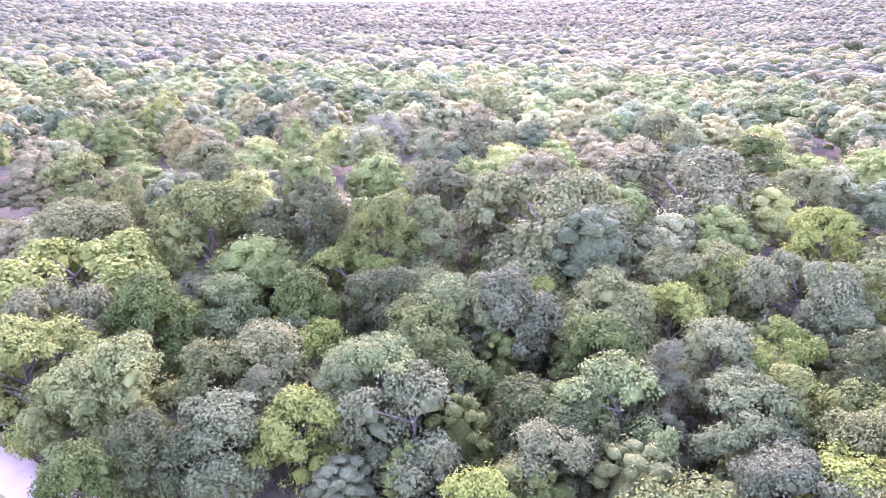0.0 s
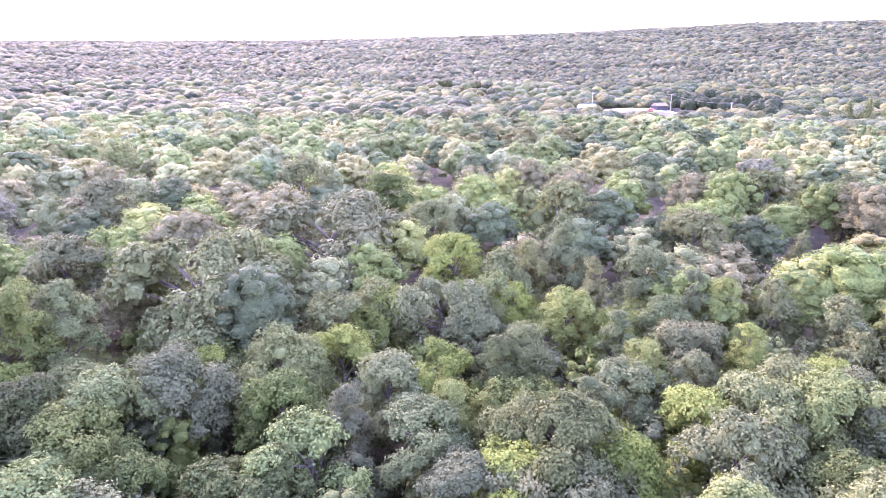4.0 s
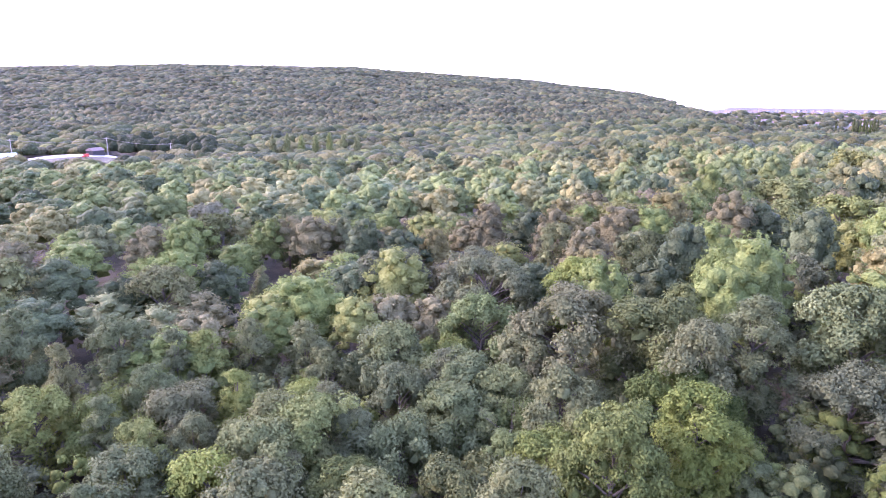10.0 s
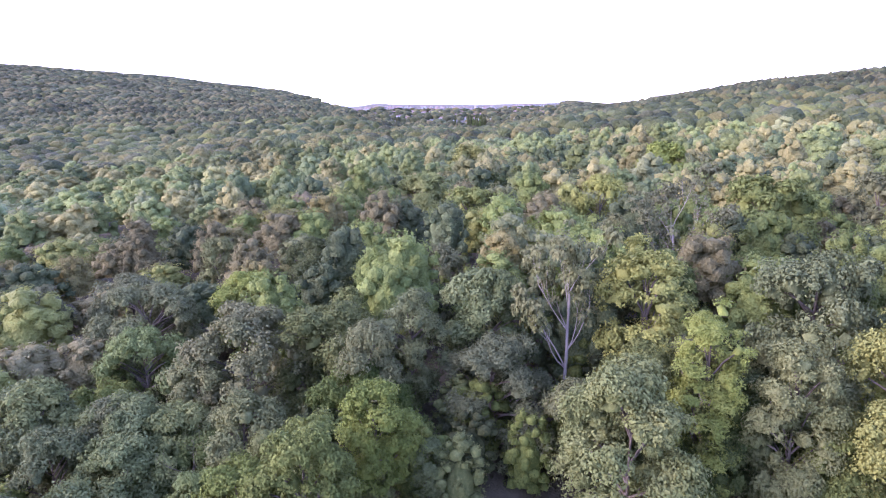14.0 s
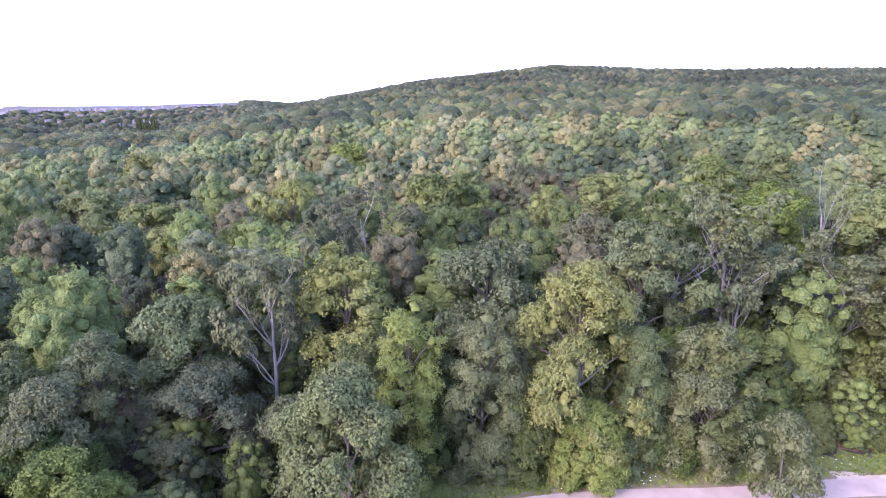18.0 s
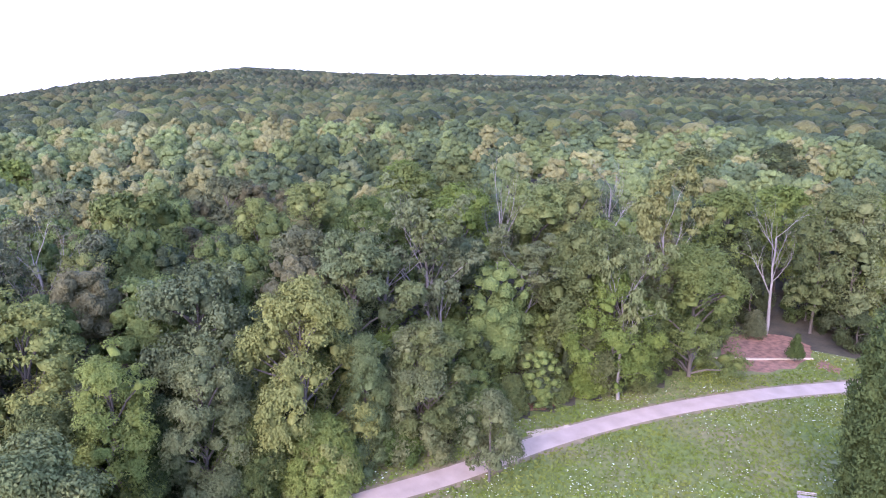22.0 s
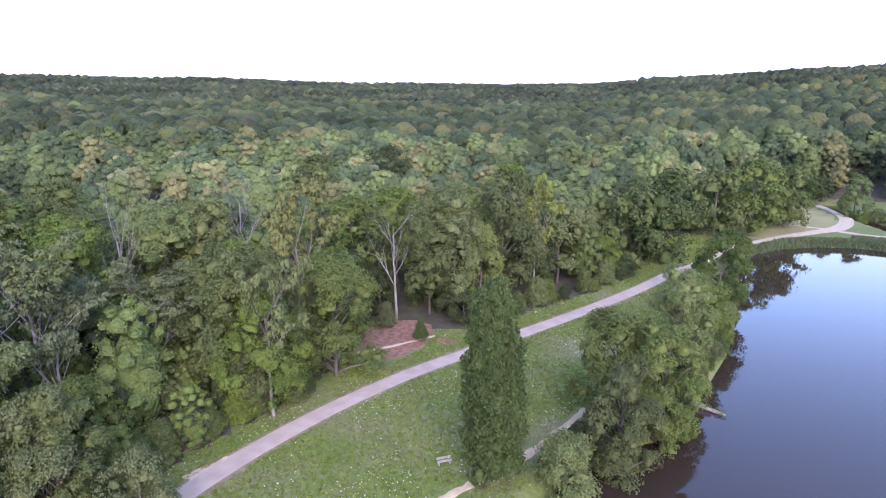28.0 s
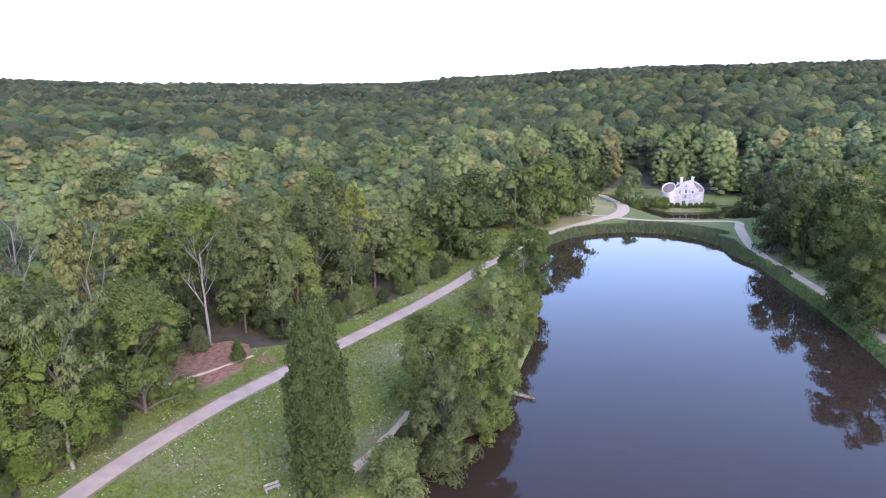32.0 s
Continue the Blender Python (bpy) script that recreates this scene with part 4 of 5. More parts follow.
def bench():
    b = new("bench")
    b.matrix_world = pose(-19.7, 65, land1(-19.7, 65), 0, 0, 35)
    for k in range(3):
        part("seat_slat", box(-0.9, 0.9, -0.22 + k * 0.15, -0.09 + k * 0.15, 0.42, 0.47, 0.01), WOOD_GREY, b)
    for s in (-0.7, 0.7):
        part("leg", box(s - 0.06, s + 0.06, -0.2, 0.2, -0.05, 0.42, 0.01), WOOD_GREY, b)
    for k in range(2):
        part("back_slat", box(-0.9, 0.9, 0.24, 0.29, 0.58 + k * 0.18, 0.70 + k * 0.18, 0.01), WOOD_GREY, b)
    for s in (-0.6, 0.6):
        part("post", box(s - 0.04, s + 0.04, 0.29, 0.34, -0.05, 0.9, 0.01), WOOD_GREY, b)
    return tagged(b, "weathered grey wooden bench in the dry grass", "bench")


bench()


def fallen_trunk():
    vs, fs = [], []
    pts = [(5.8, 92.0, 1.2, 0.42), (8.5, 91.4, 0.75, 0.38), (10.8, 90.6, 0.35, 0.34), (12.6, 89.8, 0.1, 0.26), (13.6, 89.3, 0.0, 0.12)]
    for a, b in zip(pts, pts[1:]):
        tube(vs, fs, Vector(a[:3]), Vector(b[:3]), a[3], b[3], 9)
    o = new("fallen_trunk", from_arrays("fallen_trunk", np.array([tuple(v) for v in vs]), np.array(fs), BARK_PALE, True))
    rng = np.random.default_rng(4)
    at = np.array([(9.2, 91.15, 0.75), (10.2, 90.8, 0.6), (11.4, 90.3, 0.42), (12.5, 89.8, 0.25), (13.2, 89.5, 0.15)])
    v, f = foliage(rng, at, np.full(5, 0.5), np.tile((0, 0, 1.0), (5, 1)), 6, 12, 0.11)
    m = new("moss", from_arrays("moss", v, f, LEAF["green"]))
    m.parent = o
    return tagged(o, "fallen pale trunk with green moss lying into the lake", "fallen tree")


fallen_trunk()


# ---- the small white castle in its moat ----
DARK = plain("dark_opening", (0.035, 0.033, 0.035), (0.02, 0.02, 0.02), 2)
PLASTER = plain("pale_trim_stone", (0.62, 0.58, 0.56), (0.45, 0.42, 0.40), 2)


def round_tower(parent, cx, cy, radius, low, high, lean):
    """A round tower whose parapet rises towards the side lean (radians) and holds a slanting roof."""
    n = 28
    bm = bmesh.new()
    rows = []
    for rad, part_top in ((radius + 0.25, 0), (radius, 0.14), (radius, 1), (radius - 0.35, 1), (radius - 0.35, 0.86)):
        row = []
        for k in range(n):
            a = 2 * math.pi * k / n
            t = low + (high - low) * (0.5 + 0.5 * math.cos(a - lean))
            row.append(bm.verts.new((cx + math.cos(a) * rad, cy + math.sin(a) * rad, part_top * t - (0.4 if part_top == 0 else 0))))
        rows.append(row)
    for p, q in zip(rows, rows[1:]):
        for k in range(n):
            j = (k + 1) % n
            bm.faces.new((p[k], p[j], q[j], q[k]))
    tower = part("tower", bm, STONE, parent, "round whitewashed stone tower")
    bm = bmesh.new()
    rim = []
    for k in range(n):
        a = 2 * math.pi * k / n
        t = low + (high - low) * (0.5 + 0.5 * math.cos(a - lean))
        rim.append(bm.verts.new((cx + math.cos(a) * (radius - 0.33), cy + math.sin(a) * (radius - 0.33), t * 0.93)))
    mid = bm.verts.new((cx - math.cos(lean) * 0.4, cy - math.sin(lean) * 0.4, (low + high) / 2 * 0.99))
    for k in range(n):
        bm.faces.new((rim[k], rim[(k + 1) % n], mid))
    part("roof", bm, ROOF, tower, "slanting brown tile roof inside the parapet")
    return tower


def opening(parent, x, y, z, w, h, arched=False):
    bm = box(x - w / 2 - 0.12, x + w / 2 + 0.12, y - 0.10, y + 0.05, z - 0.12, z + h + 0.12, 0.02)
    f = part("window" if not arched else "door", bm, PLASTER, parent, "stone surround")
    bm = box(x - w / 2, x + w / 2, y - 0.13, y + 0.02, z, z + h, 0.01)
    part("pane", bm, DARK, f)
    bm = box(x - 0.03, x + 0.03, y - 0.15, y - 0.11, z, z + h)
    part("mullion", bm, PLASTER, f)
    bm = box(x - w / 2, x + w / 2, y - 0.15, y - 0.11, z + h * 0.55, z + h * 0.55 + 0.06)
    part("transom", bm, PLASTER, f)


def castle():
    c = new("castle")
    c.matrix_world = pose(95.0, 251.0, 1.3, 0, 0, -20.5) @ Matrix.Diagonal((0.88, 0.88, 0.88, 1))
    # walls of the body, with a shaped gable towards the moat
    bm = bmesh.new()
    prof = [(-4.6, 0), (5.4, 0), (5.4, 7.4), (4.4, 8.0), (3.2, 9.6), (2.4, 10.6), (0.2, 10.8), (-1.6, 10.0), (-3.0, 8.2), (-4.6, 7.2)]
    for y in (-4.0, -3.3):
        bm.faces.new([bm.verts.new((x, y, z - (0.4 if z == 0 else 0))) for x, z in prof])
    vs = bm.verts[:]
    n = len(prof)
    for k in range(n):
        j = (k + 1) % n
        bm.faces.new((vs[k], vs[j], vs[n + j], vs[n + k]))
    part("gable_wall", bm, STONE, c, "whitewashed stone front with a shaped gable")
    for x0, x1, y0, y1, z1 in ((-4.6, -3.9, -3.298, 5, 7.2), (4.7, 5.4, -3.298, 5, 7.4), (-3.898, 4.698, 4.3, 5, 9)):
        part("wall", box(x0, x1, y0, y1, -0.4, z1), STONE, c)
    for s, x0 in ((-1, -4.7), (1, 5.5)):
        bm = bmesh.new()
        v = [bm.verts.new(q) for q in ((x0, -3.25, 7.1), (x0, 5.1, 7.1), (0.4, 5.1, 10.4), (0.4, -3.25, 10.4), (x0, -3.25, 6.9), (x0, 5.1, 6.9), (0.4, 5.1, 10.2), (0.4, -3.25, 10.2))]
        for q in ((0, 1, 2, 3), (4, 5, 6, 7), (0, 1, 5, 4), (1, 2, 6, 5), (3, 0, 4, 7)):
            bm.faces.new([v[k] for k in q])
        part("roof", bm, ROOF, c, "brown tile roof slope")
    for x, y, z in ((-1.9, -2.2, 12.0), (2.6, -1.5, 12.3)):
        ch = part("chimney", box(x - 0.55, x + 0.55, y - 0.45, y + 0.45, 7.5, z, 0.05), STONE, c)
        part("cap", box(x - 0.7, x + 0.7, y - 0.6, y + 0.6, z, z + 0.25, 0.03), PLASTER, ch)
    round_tower(c, -7.0, -2.6, 2.9, 5.6, 9.6, math.radians(75))
    round_tower(c, 4.2, -0.6, 3.5, 6.2, 10.6, math.radians(140))
    round_tower(c, -4.2, 6.2, 2.8, 5.4, 7.6, math.radians(60))
    round_tower(c, 5.0, 6.4, 2.8, 5.4, 7.4, math.radians(120))
    for x, z, w, h in ((0.2, 3.4, 0.8, 1.4), (0.2, 5.7, 0.8, 1.3), (0.3, 8.2, 0.6, 0.9), (3.0, 5.6, 0.7, 1.2), (-2.2, 5.6, 0.6, 1.0)):
        opening(c, x, -4.0, z, w, h)
    opening(c, -0.4, -4.0, 0.0, 1.2, 2.1, True)
    part("ledge", box(-4.6, 2.4, -4.25, -3.9, 2.75, 2.95, 0.03), PLASTER, c)
    return tagged(c, "small whitewashed stone castle with round towers and brown roofs", "castle")


castle()


WHITE_PAINT = plain("white_vehicle_paint", (0.80, 0.80, 0.82), (0.74, 0.74, 0.76), 1, 0.35, 0.02)
RED_PAINT = plain("red_vehicle_paint", (0.60, 0.06, 0.04), (0.45, 0.05, 0.035), 1, 0.4, 0.02)
RUBBER = plain("black_rubber", (0.03, 0.03, 0.03), (0.02, 0.02, 0.02), 2)


def vehicle(x, y, turn, mat, label, kind="van"):
    c = new(kind)
    c.matrix_world = pose(x, y, land1(x, y), 0, 0, turn)
    part("body", box(-2.4, 2.4, -0.95, 0.95, 0.45, 1.25, 0.15), mat, c)
    part("cab", box(-2.3, 1.3, -0.88, 0.88, 1.25, 2.2, 0.2), mat, c)
    part("windscreen", box(1.24, 1.36, -0.72, 0.72, 1.35, 1.95, 0.03), DARK, c)
    for sx in (-1.5, 1.5):
        for sy in (-0.9, 0.9):
            bm = bmesh.new()
            bmesh.ops.create_cone(bm, cap_ends=True, segments=14, radius1=0.34, radius2=0.34, depth=0.22, matrix=pose(sx, sy, 0.34, 90))
            part("wheel", bm, RUBBER, c)
    return tagged(c, label, kind)


vehicle(80.5, 262, 20, WHITE_PAINT, "white van parked behind the hedge by the castle")
vehicle(-166, -452, 30, RED_PAINT, "red truck parked in a pale yard", "truck")
for k, (dx, dy) in enumerate(((0, 0), (3, -2.5), (6.5, -1), (-3, 2))):
    tree("bush", "lime", 80 + dx, 249.5 + dy, 5.5 - 0.3 * k, 6.0, "bush", "bright green bush beside the castle", group="castle bushes")
for k in range(9):
    tree("bush", "green", 85 + 2.3 * k, 243.2 + 0.5 * math.sin(k), 2.7, 3.4, "bush", "low green hedge bush on the moat bank", group="moat hedge")


# ---- the yard, sheds and meadow in the valley; the mast; the town ----
def house(x, y, turn, w, d, h, mat, roof_mat, label, name="house"):
    c = new(name)
    c.matrix_world = pose(x, y, land1(x, y), 0, 0, turn)
    part("wall", box(-w / 2, w / 2, -d / 2, d / 2, -1, h), mat, c)
    bm = bmesh.new()
    e = 0.5
    a = [bm.verts.new(q) for q in ((-w / 2 - e, -d / 2 - e, h), (w / 2 + e, -d / 2 - e, h), (w / 2 + e, d / 2 + e, h), (-w / 2 - e, d / 2 + e, h), (-w / 2 - e, 0, h + d * 0.32), (w / 2 + e, 0, h + d * 0.32))]
    for q in ((0, 1, 5, 4), (2, 3, 4, 5), (0, 4, 3), (1, 2, 5), (0, 3, 2, 1)):
        bm.faces.new([a[k] for k in q])
    part("roof", bm, roof_mat, c)
    for k in range(max(1, int(w / 4))):
        wx = -w / 2 + 2 + 4 * k
        part("window", box(wx - 0.6, wx + 0.6, -d / 2 - 0.05, -d / 2 + 0.1, 1.2, 2.6), DARK, c)
    return tagged(c, label, "building")


BLUE_ROOF = plain("pale_blue_sheet_roof", (0.45, 0.58, 0.66), (0.36, 0.48, 0.56), 1, 0.5)
CONCRETE = plain("pale_concrete_yard", (0.36, 0.33, 0.30), (0.27, 0.25, 0.22), 0.3)
DRY = plain("dry_pale_grass", (0.42, 0.38, 0.22), (0.30, 0.28, 0.15), 0.4)
house(-176, -462, 20, 9, 6, 3.5, DARK, ROOF, "dark wooden shed beside the yard", "shed")
house(-132, -492, 10, 12, 7, 3.5, PLASTER, BLUE_ROOF, "low shed with a pale blue sheet roof", "shed")
VALLEY = [(-235, -430), (-168, -385), (-118, -395), (-95, -460), (-95, -520), (-190, -530), (-250, -480)]
FIELD = [(-75, -655), (-10, -690), (-15, -720), (-90, -700)]
patch("yard", [(-190, -452), (-128, -462), (-130, -476), (-195, -470)], CONCRETE, "pale concrete yard in a clearing", "yard", lift=0.5)
patch("field", FIELD, DRY, "pale dry meadow in the valley", "field", lift=0.6)
patch("field", [(-240, -446), (-196, -450), (-196, -480), (-240, -474)], DRY, "yellowish grass beside the yard", "field", lift=0.6)
house(-8, -880, 15, 16, 9, 6, STONE, ROOF, "pale far house among the trees")
house(-35, -905, 60, 12, 8, 6, STONE, ROOF, "pale far house among the trees")
house(60, -900, 30, 14, 8, 6, STONE, ROOF, "pale far house among the trees")


def mast(x, y, h):
    m = new("radio_mast")
    z = land1(x, y)
    m.matrix_world = pose(x, y, z)
    vs, fs = [], []
    for a in range(3):
        o = Vector((math.cos(a * 2.1), math.sin(a * 2.1), 0)) * 2.2
        tube(vs, fs, o - Vector((0, 0, 1)), o * 0.25 + Vector((0, 0, h)), 0.7, 0.5, 6)
        for k in range(6):
            p = Vector((math.cos(a * 2.1 + 2.1), math.sin(a * 2.1 + 2.1), 0)) * 2.2
            s, t = k / 6, (k + 1) / 6
            tube(vs, fs, o * (1 - 0.75 * s) + Vector((0, 0, h * s)), p * (1 - 0.75 * t) + Vector((0, 0, h * t)), 0.3, 0.3, 4)
    me = from_arrays("lattice", np.array([tuple(v) for v in vs]), np.array(fs), WOOD_GREY, True)
    o = new("lattice", me)
    o.parent = m
    part("platform", box(-3, 3, -3, 3, h * 0.72, h * 0.76), PLASTER, m)
    return tagged(m, "pale lattice radio mast on the wooded ridge", "mast")


mast(-2130, -2480, 62)


def pole_line():
    prev = None
    for x, y in ((-138, -500), (-196, -492), (-240, -486)):
        z = land1(x, y)
        p = new("utility_pole")
        p.matrix_world = pose(x, y, z, 0, 0, 10)
        bm = bmesh.new()
        bmesh.ops.create_cone(bm, cap_ends=True, segments=8, radius1=0.3, radius2=0.2, depth=15, matrix=pose(0, 0, 7))
        part("post", bm, WOOD_GREY, p)
        part("crossarm", box(-1.6, 1.6, -0.12, 0.12, 13.4, 13.7), WOOD_GREY, p)
        tagged(p, "tall pale wooden utility pole in the clearing", "pole", "utility poles")
        top = Vector((x, y, z + 13.8))
        if prev:
            vs, fs = [], []
            pts = [prev.lerp(top, k / 8) - Vector((0, 0, 2.2 * (1 - (k / 4 - 1) ** 2))) for k in range(9)]
            for a, b in zip(pts, pts[1:]):
                tube(vs, fs, a, b, 0.07, 0.07, 4)
            w = new("cable", from_arrays("cable", np.array([tuple(v) for v in vs]), np.array(fs), WOOD_GREY))
            tagged(w, "thin overhead cable between the poles", "cable", kind="structure")
        prev = top


pole_line()


HOUSE = plain("weathered_render", (0.22, 0.25, 0.24), (0.10, 0.12, 0.115), 0.05)


def town():
    """Far pale houses in the valley mouth, joined."""
    rng = np.random.default_rng(21)
    bm_w, bm_r = bmesh.new(), bmesh.new()
    for k in range(520):
        a, r = radians(rng.uniform(92.5, 109)), rng.uniform(1500, 3400)
        x, y = -math.sin(a) * r, math.cos(a) * r
        z = land1(x, y)
        w, d, h = rng.uniform(9, 20), rng.uniform(8, 12), rng.uniform(5, 9)
        m = pose(x, y, z, 0, 0, rng.uniform(0, 180))
        b = box(-w / 2, w / 2, -d / 2, d / 2, -2, h)
        b.transform(m)
        me = bpy.data.meshes.new("tmp")
        b.to_mesh(me)
        bm_w.from_mesh(me)
        bpy.data.meshes.remove(me)
        v = [bm_r.verts.new(m @ Vector(q)) for q in ((-w / 2, -d / 2, h), (w / 2, -d / 2, h), (w / 2, d / 2, h), (-w / 2, d / 2, h), (-w / 2, 0, h + 3), (w / 2, 0, h + 3))]
        for q in ((0, 1, 5, 4), (2, 3, 4, 5), (0, 4, 3), (1, 2, 5)):
            bm_r.faces.new([v[i] for i in q])
    for name, bm, mat, label in (("far_houses", bm_w, HOUSE, "pale far houses of a town in the valley"), ("far_roofs", bm_r, ROOF, "brown far roofs of a town in the valley")):
        me = bpy.data.meshes.new(name)
        bm.to_mesh(me)
        me.materials.append(mat)
        tagged(new(name, me), label, "town", kind="stuff")


town()
for k in range(9):
    a = radians(97.7 + 0.21 * k + (0.9 if k == 8 else 0))
    tree("column", "dark", -math.sin(a) * 880, math.cos(a) * 880, 13 + 1.5 * math.sin(k * 2.1), 3.6, "poplar", "dark columnar poplar on the far forest edge", group="far poplar row")
for k in range(7):
    tree("column", "olive", -300 - 9 * k, -440 + 6.5 * k, 7.5 + math.sin(k * 1.9), 7.0, "poplar", "pale green columnar poplar in the valley", group="valley poplars")


def bank_bushes():
    """Low bushes along the water's edge."""
    rng = np.random.default_rng(44)
    shore = LAKE[:9]
    for (x0, y0), (x1, y1) in zip(shore, shore[1:]):
        n = max(1, int(math.hypot(x1 - x0, y1 - y0) / 4.5))
        for k in range(n):
            t = (k + rng.random()) / n
            tree("bush", str(rng.choice(["green", "dark", "lime", "olive"])), x0 + (x1 - x0) * t - 0.6, y0 + (y1 - y0) * t + 0.4, float(rng.uniform(3.2, 6.0)), float(rng.uniform(3.5, 6.0)),
                 "bush", "leafy bush overhanging the lake's edge", group="lakeside bushes")


bank_bushes()


def far_hills():
    """Hills beyond the town closing the valley's mouth, made pale by painted, glowing haze."""
    n = 60
    v = []
    for k in range(n):
        az = 84 + 30 * k / (n - 1)
        a = radians(az)
        top = 36 + 4500 * math.tan(radians(-0.95 + 0.72 * math.exp(-((az - 93.5) / 4.2) ** 2) + 0.30 * math.exp(-((az - 103) / 3.5) ** 2) + 0.03 * math.sin(az * 3.1)))
        for r, z in ((4300, -160), (4500, top), (4700, -160)):
            v.append((-math.sin(a) * r, math.cos(a) * r, z))
    f = []
    for k in range(n - 1):
        for q in (0, 1):
            f.append((3 * k + q, 3 * k + 3 + q, 3 * k + 4 + q, 3 * k + 1 + q))
    o = new("backdrop", from_arrays("backdrop", np.array(v), np.array(f), HAZE_HILL, True))
    return tagged(o, "far hills beyond the valley with painted pale blue haze", "hills", kind="structure")


# distance haze put into base colour and emission; the hills are no lamp
HAZE_HILL = plain("hazy_far_hills", (0.50, 0.56, 0.66), (0.42, 0.49, 0.60), 0.004)
_haze_glow = HAZE_HILL.node_tree.nodes["Principled BSDF"]
_haze_glow.inputs["Emission Color"].default_value = (0.76, 1.0, 1.0, 1)
_haze_glow.inputs["Emission Strength"].default_value = 0.24
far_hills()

# ---- the forest round them: single trees near by, joined woodland farther off ----
def forest_spots(r0, r1, gap, seed, jitter=0.5, clear=True):
    """Spots on a jittered polar lattice between two distances, in the woods, clear of trees already planted."""
    rng = np.random.default_rng(seed)
    xs, ys = [], []
    r = r0
    while r < r1:
        g = gap(r)
        n = int(math.radians(296) * r / g)
        a = np.radians(-46 + 296 * (np.arange(n) + rng.uniform(-jitter, jitter, n)) / n)
        q = r + rng.uniform(-jitter, jitter, n) * g
        xs.append(-np.sin(a) * q)
        ys.append(np.cos(a) * q)
        r += g * 0.9
    x, y = np.concatenate(xs), np.concatenate(ys)
    ok = polygon_distance(x, y, OPEN) > 2.0
    far = np.hypot(x, y)
    az = np.degrees(np.arctan2(-x, y)) % 360
    ok &= ((az > 86) & (az < 111)) | (far < np.interp(np.where(az > 275, az - 360, az), _raz, [q[2] for q in RIDGE]) + 260)   # the slopes behind the crests stay bare
    ok &= ~((az > 91) & (az < 109.5) & (far > 990) & ((far > 2600) | (rng.random(len(x)) < 0.86)))
    for clearing in (VALLEY, FIELD):
        ok &= polygon_distance(x, y, clearing) > 0
    for px, py, pr in PLANTED if clear else ():
        ok &= np.hypot(x - px, y - py) > pr * 0.55 + 0.24 * gap(math.hypot(px, py))
    return x[ok], y[ok], rng


def canopy_height(x, y):
    az = np.degrees(np.arctan2(-x, y)) % 360
    return np.interp(az, [0, 40, 60, 110, 128, 150, 250, 340], [16, 17, 18, 17, 13, 12.5, 12.5, 19])


SPECIES = ["green", "dark", "olive", "lime", "grey", "brown", "yellow"]


def shares(x, y):
    """How often each tint comes, by the part of the forest."""
    az, far = float(np.degrees(np.arctan2(-x, y)) % 360), math.hypot(x, y) > 150
    if 120 < az < 250:
        return [0.42, 0.20, 0.25, 0.04, 0.09, 0, 0] if far else [0.34, 0.12, 0.26, 0.09, 0.14, 0.05, 0]
    if 55 < az < 120:
        return [0.42, 0.22, 0.26, 0.05, 0.05, 0, 0] if far else [0.37, 0.20, 0.25, 0.06, 0.08, 0.04, 0]
    return [0.50, 0.33, 0.13, 0.03, 0.01, 0, 0] if far else [0.44, 0.40, 0.11, 0.02, 0.03, 0, 0]


def near_forest():
    x, y, rng = forest_spots(30, 68, lambda r: 6.8, 5)
    for px, py in zip(x, y):
        tint = SPECIES[rng.choice(7, p=shares(px, py))]
        shape = rng.choice(["round", "oval", "wide", "round"])
        h = float(canopy_height(px, py)) * rng.uniform(0.55, 0.82)
        tree(str(shape), tint, float(px), float(py), land1(px, py) + h, float(rng.uniform(6.0, 9.0)))


near_forest()


def undergrowth():
    """Shrubs and saplings along the forest's edge."""
    rng = np.random.default_rng(33)
    for (x0, y0), (x1, y1) in zip(OPEN[:15], OPEN[1:16]):
        n = max(1, int(math.hypot(x1 - x0, y1 - y0) / 3.6))
        d = Vector((x1 - x0, y1 - y0)).normalized()
        for k in range(n):
            t = (k + rng.random()) / n
            o = rng.uniform(0.8, 3.5)
            if abs(x0 + (x1 - x0) * t + 36) < 5 and abs(y0 + (y1 - y0) * t - 98) < 13:
                continue   # the clearing
            tree("bush", str(rng.choice(["green", "dark", "green", "dark", "olive"])), x0 + (x1 - x0) * t - d.y * o, y0 + (y1 - y0) * t + d.x * o,
                 1.5 + float(rng.uniform(2.0, 6.5)), float(rng.uniform(3.5, 5.5)), "bush", "leafy undergrowth at the forest edge", group="forest edge undergrowth")


undergrowth()


